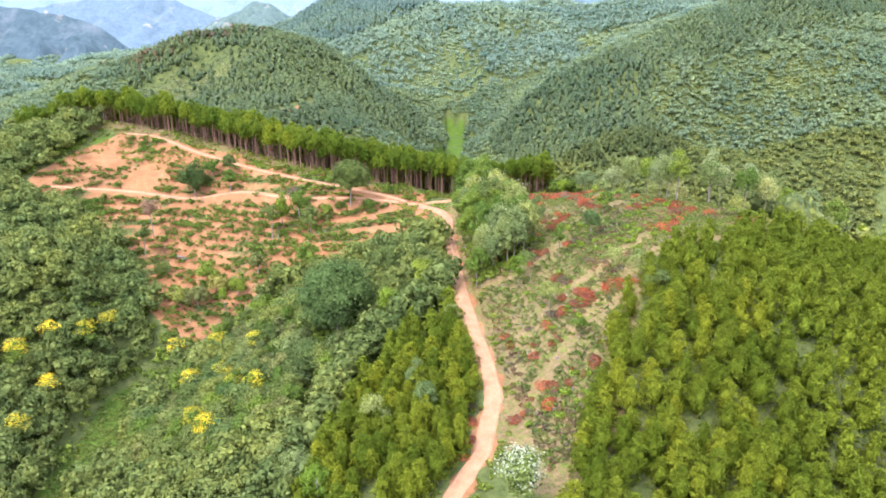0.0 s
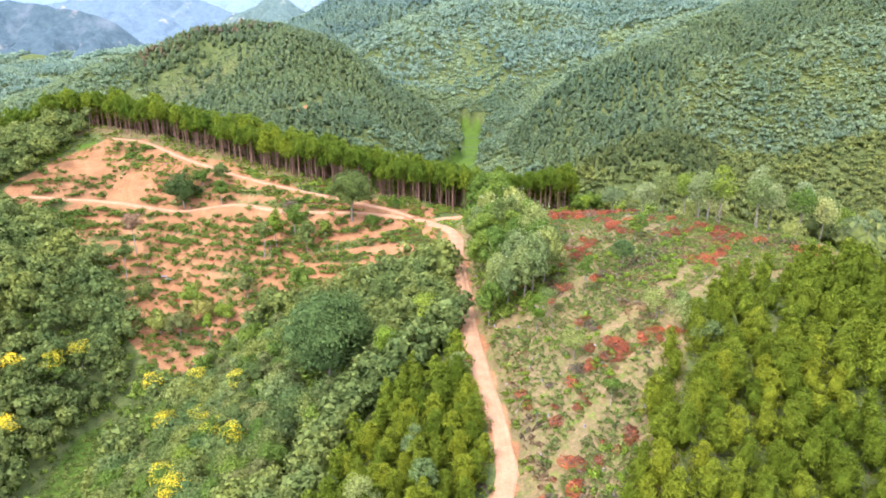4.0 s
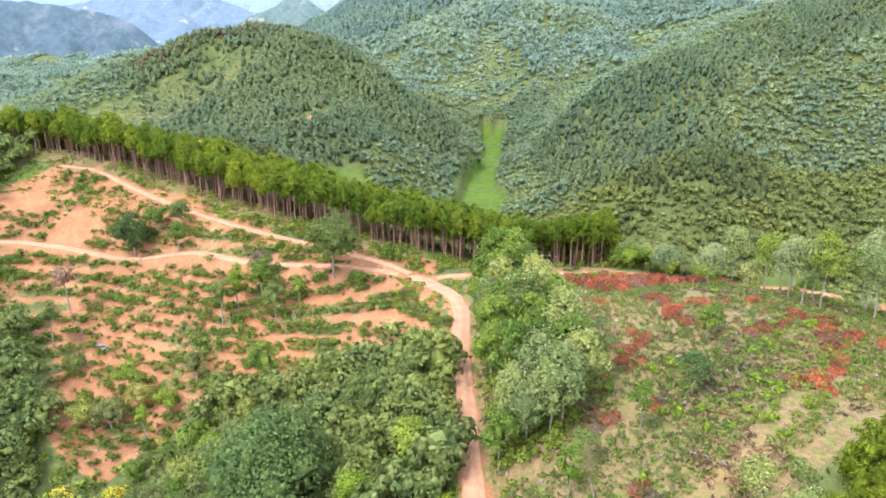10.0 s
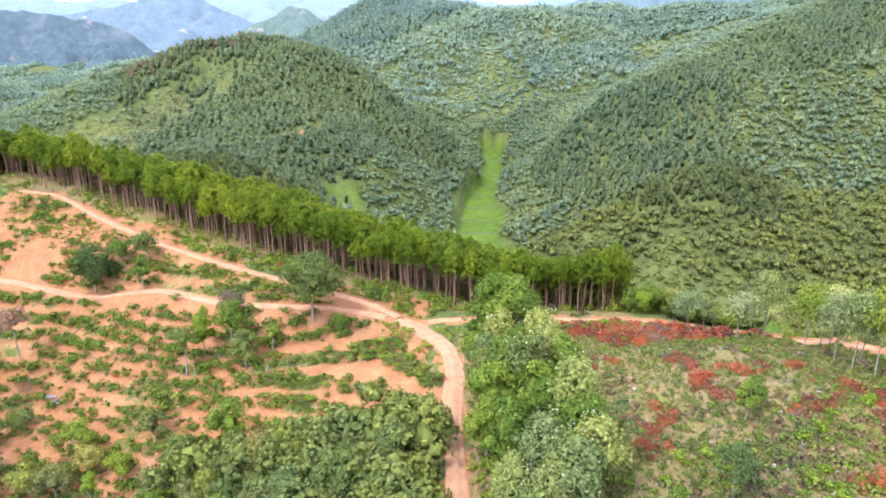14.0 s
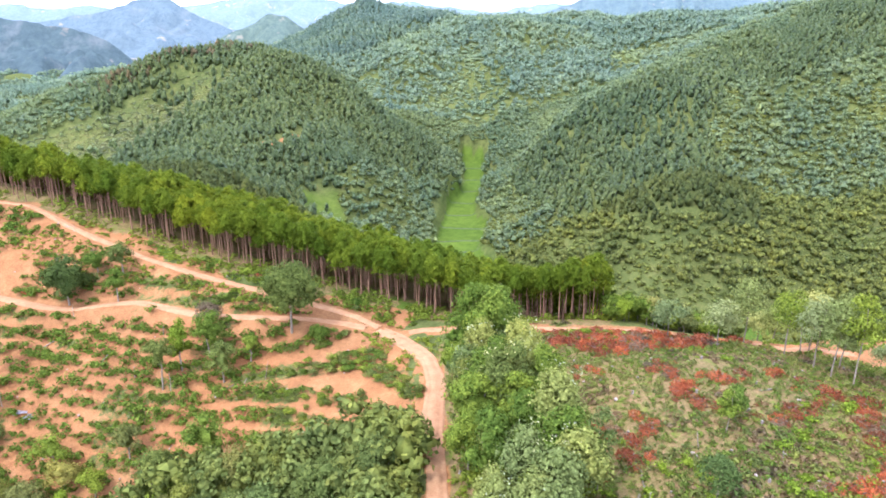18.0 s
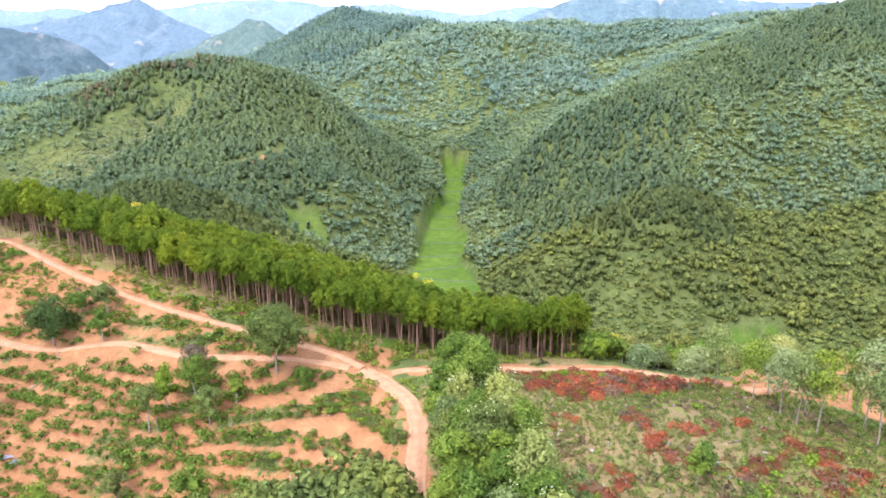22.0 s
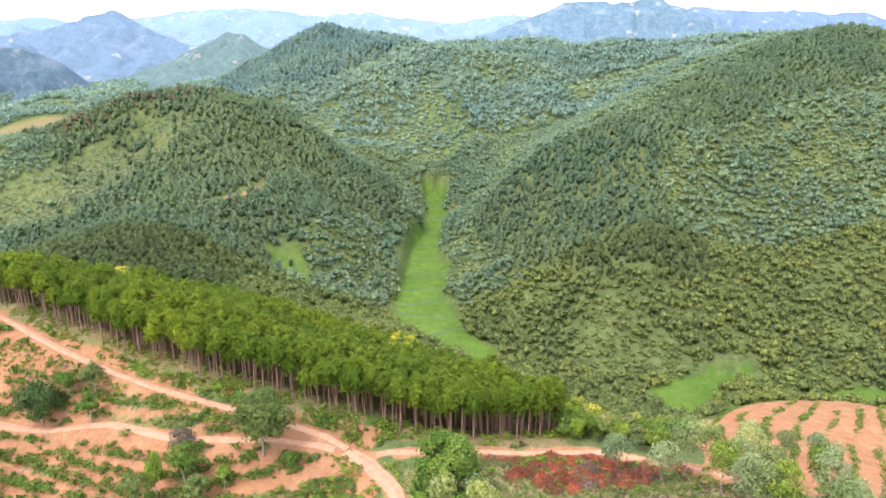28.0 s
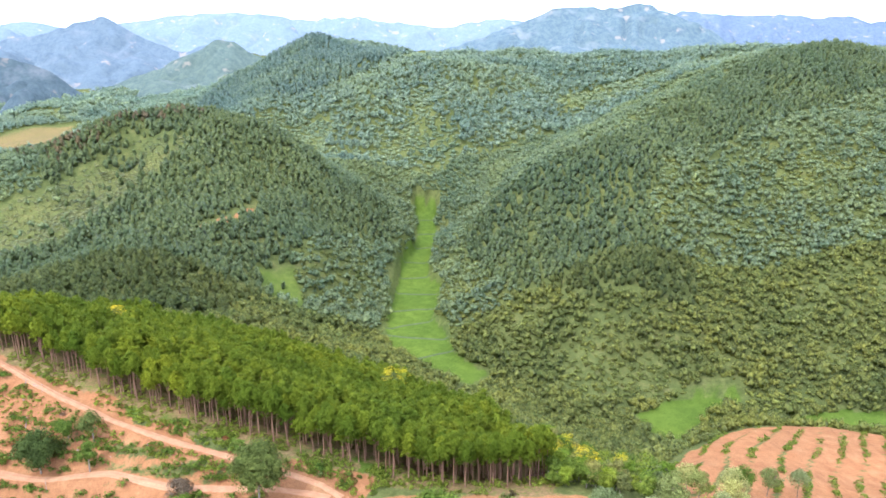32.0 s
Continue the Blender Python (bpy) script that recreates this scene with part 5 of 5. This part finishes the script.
needle_meshes, twig_meshes = [brush_mesh(RUST) for _ in range(5)] + [brush_mesh(BROWN)], [twig_mesh() for _ in range(3)]
spots = []
for line in BRUSH:
    for bx, by, _ in densify([(*p, 0) for p in line], 2.0):
        spots += [(bx + rng.normal(0, 0.7), by + rng.normal(0, 0.7), rng.uniform(0.8, 1.45)), (bx + rng.normal(0, 2.2), by + rng.normal(0, 1.8), rng.uniform(0.4, 0.9))]
x, y = scatter(BRUSH_RIM, 2.6, rng)
spots += [(bx, by, rng.uniform(1.0, 1.9)) for bx, by in zip(x, y)]
spots += [(14 + rng.normal(0, 1.2), yy, rng.uniform(0.5, 0.9)) for yy in (118, 126, 133, 148)] + [(11.4, 112, 1.0), (10.3, 107, 1.1), (9, 103, 1.0), (12.2, 116, 1.0)]
spots += [(-90, 262, 0.9), (-86, 264, 1.0), (-80, 263, 0.8), (-74, 268, 0.8), (-66, 264, 0.9), (-30, 257, 0.7), (-52, 226, 0.8), (-70, 220, 1.1), (-67, 214, 1.0), (-61, 230, 0.7), (6.5, 228, 1.0), (8, 222, 1.0), (9, 208, 0.8)]
for bx, by, s in spots:
    if road_gap([bx], [by])[0] < 2.2:
        continue
    b = tagged(new("felled_brush"), "rust-red heap of dead pine branches on the ground", "dead brush", "heaps of dead brush")
    part("needles", needle_meshes[int(rng.choice([0, 1, 2, 3, 4, 5], p=[0.18, 0.18, 0.18, 0.18, 0.18, 0.1]))], b)
    tagged(part("brushwood", twig_meshes[int(rng.integers(3))], b), "bare grey twigs", kind="stuff")
    b.matrix_basis = pose(bx, by, height(bx, by) - 0.02, 0, 0, rng.uniform(0, 360)) @ Matrix.Diagonal((s, s, s, 1))

# logs, poles and stumps left from felling
LOGS = [(38, 168, 5.0, 80), (-27, 224.5, 6, 70), (-29, 225, 4, 40), (-60, 236, 4.5, 60), (-52, 232, 3.5, 110), (-70, 240, 4, 150), (-76, 245, 3.5, 30), (36, 150, 3, 20), (42, 148, 3.5, 100), (55, 168, 3.5, 60), (23, 141, 3, 60),
        (20, 133, 3, 40), (48, 158, 3, 140), (6, 192, 4, 130), (-84, 268, 4, 100), (-40, 214, 3.5, 60), (60, 183, 3, 10), (26, 158, 3.5, 120), (-86.3, 279, 4, 130), (-84.5, 278, 3, 160), (-83, 277.3, 3.5, 110), (-81, 275.8, 3, 145), (-88, 279.6, 3, 100)]
for lx, ly, long, turn in LOGS:
    v, f = tube([(0, 0, k) for k in np.linspace(-long / 2, long / 2, 5)], [0.13, 0.12, 0.11, 0.1, 0.07], 7)
    v[:, :2] += np.outer(np.sin(v[:, 2] * 0.7) * 0.08, (1, 0.4))
    log = tagged(new("log", mesh_of("log", v[:, [2, 0, 1]], f, DRYWOOD, True)), "pale felled log lying on the slope", "log", "felled logs")
    c, s = math.cos(radians(turn)) * long * 0.45, math.sin(radians(turn)) * long * 0.45
    rise = math.degrees(math.atan2(height(lx + c, ly + s) - height(lx - c, ly - s), long * 0.9))
    log.matrix_basis = pose(lx, ly, (height(lx + c, ly + s) + height(lx - c, ly - s)) / 2 + 0.12, 0, -rise, turn)
POLES = [(-22.5, 225.5, 4.0), (-48, 240, 2.5), (-81, 231, 6.5), (-72, 249, 3.5), (28, 147, 3.5), (37, 162, 4.0), (46, 172, 2.5), (22, 127, 3.0), (-42, 225, 5)]
for px, py, high in POLES:
    pole = tagged(new("dead_stem", trunk_mesh(rng, high, 0.11, PALE, 3, 0.5, 0.6, 0.95, 0.12)), "bare dead standing stem on the slope", "dead tree", "dead stems")
    pole.matrix_basis = pose(px, py, height(px, py), rng.uniform(-5, 5), rng.uniform(-5, 5), 0)
stump_v, stump_f = merged([tube([(0, 0, -0.1), (0, 0, 0.12), (0, 0, 0.42)], [0.26, 0.19, 0.17], 8), (np.array([(math.cos(a) * 0.17, math.sin(a) * 0.17, 0.42) for a in np.arange(8) * math.pi / 4]), np.array([(0, 1, 2, 3), (0, 3, 4, 7), (4, 5, 6, 7)]))])
stump_mesh = mesh_of("stump", stump_v, stump_f, DRYWOOD)
x, y = scatter(CLEARING, 7.0, rng)
for px, py in zip(x, y):
    if road_gap([px], [py])[0] > 3:
        st = tagged(new("stump", stump_mesh), "low pale tree stump in the cut slope", "stump", "stumps of the clearing")
        st.matrix_basis = pose(px, py, height(px, py), 0, 0, rng.uniform(0, 360))

# a crumpled plastic sheet and pale stones on the bare benches
def sheet_mesh():
    n = 14
    u, w = [a.ravel() for a in np.meshgrid(np.linspace(-1.4, 1.4, n), np.linspace(-0.9, 0.9, n))]
    z = 0.08 + 0.22 * vnoise(u + 40, w, 0.5, 71) + 0.1 * vnoise(u, w + 9, 0.2, 72)
    i = (np.arange(n - 1)[:, None] * n + np.arange(n - 1)[None, :]).ravel()
    return mesh_of("plastic_sheet", np.c_[u + 0.2 * vnoise(w, u, 0.6, 73), w, z], np.c_[i, i + 1, i + n + 1, i + n], SHEET, True)


SHEET, sheet_tree, sheet_bsdf = material("plastic", 0.35, 0.5)
sheet_tree.links.new(ramp(sheet_tree, noise_of(sheet_tree, 1.2), [(0.4, (0.17, 0.16, 0.17)), (0.6, (0.26, 0.23, 0.23))]), sheet_bsdf.inputs["Base Color"])
for sx, sy, turn in ((-76.5, 229.5, 20), (-73.8, 228.2, 75)):
    sheet = tagged(new("plastic_sheet", sheet_mesh()), "crumpled blue-white plastic sheet on bare earth", "plastic sheet")
    sheet.matrix_basis = pose(sx, sy, height(sx, sy) - 0.05, 0, 0, turn)

STONE, stone_tree, stone_bsdf = material("pale_stone", 0.9, 0.2)
stone_tree.links.new(ramp(stone_tree, noise_of(stone_tree, 2.0), [(0.3, (0.25, 0.19, 0.14)), (0.7, (0.4, 0.33, 0.27))]), stone_bsdf.inputs["Base Color"])
stone_meshes = []
for k in range(4):
    v, c, soft = lump(np.zeros(3), np.array([0.32, 0.25, 0.2]), 7, 5, 4, rng)
    stone_meshes.append(mesh_of("stone", v, np.arange(len(v)).reshape(-1, 4), STONE))
x, y = scatter(TERRACES, 9.0, rng)
xc, yc = scatter(CLEARING, 11.0, rng)
for px, py in zip(np.r_[x, xc], np.r_[y, yc]):
    if road_gap([px], [py])[0] > 2.5:
        s = rng.uniform(0.5, 1.3)
        st = tagged(new("stone", stone_meshes[int(rng.integers(4))]), "pale stone lying on the bare slope", "stone", "stones on the slopes")
        st.matrix_basis = pose(px, py, height(px, py) + 0.04, 0, 0, rng.uniform(0, 360)) @ Matrix.Diagonal((s, s, s, 1))

# low earth banks between the rice plots
BANK, bank_tree, bank_bsdf = material("field_bank", 0.95, 0.1)
bank_tree.links.new(ramp(bank_tree, noise_of(bank_tree, 0.6), [(0.3, (0.05, 0.075, 0.025)), (0.7, (0.1, 0.12, 0.045))]), bank_bsdf.inputs["Base Color"])
for k, (y0, tilt) in enumerate(((446, 14), (470, -10), (492, 12), (513, 4), (540, -6), (572, 3), (606, -4), (640, 5), (676, -3), (712, 2))):
    xs = np.linspace(-10, 90, 120)
    ys = y0 + (xs - 35) * tilt / 40 + 2.5 * (vnoise(xs, xs * 0 + y0, 8, 75) - 0.5)
    xs, ys = xs[inside(PADDIES[0], xs, ys) > -2.5], ys[inside(PADDIES[0], xs, ys) > -2.5]
    if len(xs) < 4:
        continue
    zs = land(xs, ys)
    rows = [np.c_[xs, ys + o, zs + h] for o, h in ((-0.9, -0.1), (-0.35, 0.45), (0.35, 0.45), (0.9, -0.1))]
    v, n = np.stack(rows, 1).reshape(-1, 3), len(xs)
    i = (np.arange(n - 1)[:, None] * 4 + np.arange(3)[None, :]).ravel()
    tagged(new("field_bank", mesh_of("field_bank", v, np.c_[i, i + 1, i + 5, i + 4], BANK, True)), "low grassy bank between flooded rice plots", "field bank", "banks of the rice plots")

# growth under and behind the way, and either side of the ridge
x, y = scatter([(-270, -70), (-270, 234), (270, 234), (270, -70)], 4.6, rng)
ok = (y < 67) | (x > 100) | (x < -165)
ok &= (np.maximum.reduce([inside(p, x, y) for p in (YOUNG_RIGHT, YOUNG_LEFT, GULLY, TERRACES, CLEARING, SPUR, BELT)]) < -1) & (road_gap(x, y) > 4)
x, y = x[ok], y[ok]
pine = (vnoise(x, y, 45, 81) > 0.5) & (x < 128)
forest("young_pinewood", x[pine], y[pine], land(x[pine], y[pine]) - 0.3, [small_pine(44, 0.7) for _ in range(4)], YOUNG, "young pine plantation on the ridge", "pine wood", rng, 0.7, 1.2)
forest("woodland", x[~pine], y[~pine], land(x[~pine], y[~pine]) - 0.3, [small_broad(24, 0.9) for _ in range(5)], WOODS, "mixed broadleaf wood on the ridge sides", "woodland", rng, 0.65, 1.4)

# field hut among the trees east of the clearing
HUT_X, HUT_Y = 108.5, 180.0
ROOFING, roof_tree, roof_bsdf = material("roof_sheet", 0.5, 0.4)
roof_tree.links.new(ramp(roof_tree, noise_of(roof_tree, 1.5), [(0.3, (0.5, 0.5, 0.5)), (0.7, (0.72, 0.72, 0.7))]), roof_bsdf.inputs["Base Color"])


def slab(lo, hi):
    (a, b, c), (d, e, f) = lo, hi
    v = np.array([(a, b, c), (d, b, c), (d, e, c), (a, e, c), (a, b, f), (d, b, f), (d, e, f), (a, e, f)])
    return v, np.array([(0, 3, 2, 1), (4, 5, 6, 7), (0, 1, 5, 4), (1, 2, 6, 5), (2, 3, 7, 6), (3, 0, 4, 7)])


hut = tagged(new("field_hut"), "small wooden field hut with a pale sheet roof", "hut")
for px in (-1.9, 1.9):
    for py in (-1.3, 1.3):
        part("post", mesh_of("post", *slab((px - 0.07, py - 0.07, -0.6), (px + 0.07, py + 0.07, 2.2)), DRYWOOD), hut)
for lo, hi in (((-1.8, 1.27, -0.2), (1.8, 1.33, 2.1)), ((-1.93, -1.2, -0.2), (-1.87, 1.2, 2.1)), ((1.87, -1.2, -0.2), (1.93, 1.2, 2.1))):
    part("wall", mesh_of("wall", *slab(lo, hi), DRYWOOD), hut)
for side in (-1, 1):
    v, f = slab((-2.3, 0, 0), (2.3, 1.85, 0.05))
    v = np.c_[v[:, 0], v[:, 1] * side, v[:, 2] + 2.9 - 0.42 * v[:, 1]]
    part("roof_sheet", mesh_of("roof_sheet", v, f, ROOFING), hut, "pale corrugated roof sheet")
hut.matrix_basis = pose(HUT_X, HUT_Y, height(HUT_X, HUT_Y) + 0.3, 0, 0, 12)


# ---- distance: ranges behind the valley, haze put into colour and emission ----
def hazed_range_material(name, dark, light, haze_glow):
    m, t, b = material(name, 1.0, 0.0)
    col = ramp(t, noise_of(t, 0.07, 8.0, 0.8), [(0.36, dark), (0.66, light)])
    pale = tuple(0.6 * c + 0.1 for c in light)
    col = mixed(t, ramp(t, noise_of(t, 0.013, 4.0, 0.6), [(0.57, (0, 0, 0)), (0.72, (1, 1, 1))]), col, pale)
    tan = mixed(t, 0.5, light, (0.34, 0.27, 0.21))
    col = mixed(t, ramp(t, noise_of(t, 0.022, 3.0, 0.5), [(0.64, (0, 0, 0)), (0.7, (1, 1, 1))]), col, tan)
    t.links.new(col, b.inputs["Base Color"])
    # the slopes glow faintly in their own colour to imitate haze
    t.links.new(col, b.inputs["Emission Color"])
    b.inputs["Emission Strength"].default_value = haze_glow
    bumped(t, b, noise_of(t, 0.09, 6.0, 0.8), 1.0, 9.0)
    return m


# both colours of a range are paled and blued for haze
RANGES = [
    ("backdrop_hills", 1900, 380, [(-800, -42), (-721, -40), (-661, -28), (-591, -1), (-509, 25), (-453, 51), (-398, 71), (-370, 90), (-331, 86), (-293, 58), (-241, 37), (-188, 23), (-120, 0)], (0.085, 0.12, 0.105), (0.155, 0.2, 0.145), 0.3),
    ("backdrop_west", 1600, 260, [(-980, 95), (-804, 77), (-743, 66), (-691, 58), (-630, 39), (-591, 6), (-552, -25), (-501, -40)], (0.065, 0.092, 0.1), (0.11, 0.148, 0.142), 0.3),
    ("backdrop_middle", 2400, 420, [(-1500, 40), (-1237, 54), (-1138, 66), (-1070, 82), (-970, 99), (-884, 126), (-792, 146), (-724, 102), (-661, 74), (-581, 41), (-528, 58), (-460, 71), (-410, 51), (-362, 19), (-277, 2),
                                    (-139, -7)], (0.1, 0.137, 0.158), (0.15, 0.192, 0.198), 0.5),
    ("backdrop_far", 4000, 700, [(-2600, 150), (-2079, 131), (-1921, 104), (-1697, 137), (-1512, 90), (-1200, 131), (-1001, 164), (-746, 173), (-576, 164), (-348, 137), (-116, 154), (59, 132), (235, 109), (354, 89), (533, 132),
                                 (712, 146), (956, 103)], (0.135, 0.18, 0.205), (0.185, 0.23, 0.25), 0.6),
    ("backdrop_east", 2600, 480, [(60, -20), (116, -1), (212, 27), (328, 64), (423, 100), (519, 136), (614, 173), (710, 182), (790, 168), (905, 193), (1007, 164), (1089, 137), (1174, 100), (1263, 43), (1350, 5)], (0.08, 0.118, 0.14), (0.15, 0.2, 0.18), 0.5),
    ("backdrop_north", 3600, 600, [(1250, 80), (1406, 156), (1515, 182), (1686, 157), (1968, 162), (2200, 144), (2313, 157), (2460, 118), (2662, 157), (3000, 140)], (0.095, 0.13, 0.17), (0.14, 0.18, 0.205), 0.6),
]
for name, away, deep, profile, dark, light, haze_glow in RANGES:
    px = np.linspace(profile[0][0], profile[-1][0], 260)
    top = np.interp(px, [p[0] for p in profile], [p[1] for p in profile])
    top = np.convolve(np.pad(top, 3, mode="edge"), np.ones(7) / 7, "valid") + (vnoise(px, px * 0, deep * 0.06, 61) - 0.5) * deep * 0.02
    rows = []
    for k in range(45):
        f = k / 44
        yy = away - deep * f ** 1.1
        spur = (np.abs(vnoise(px, px * 0 + f * deep * 0.5, deep * 0.3, 62) - 0.5) * 2 - 0.4) * deep * 0.2 * f * (1 - f) * 4
        spur = spur + (np.abs(vnoise(px + 0.3 * deep * f, px * 0 + f * deep, deep * 0.11, 63) - 0.5) * 2 - 0.4) * deep * 0.07 * min(1, 6 * f)
        rows.append(np.c_[px, np.full(len(px), yy), top - (top + 45) * f ** 0.85 + spur])
    v = np.vstack(rows)
    w = len(px)
    i = (np.arange(44)[:, None] * w + np.arange(w - 1)[None, :]).ravel()
    back = new(name, mesh_of(name, v, np.c_[i, i + 1, i + w + 1, i + w], hazed_range_material(name, dark, light, haze_glow), True))
    tagged(back, "distant mountain range with haze in its colour", "mountains", kind="structure")
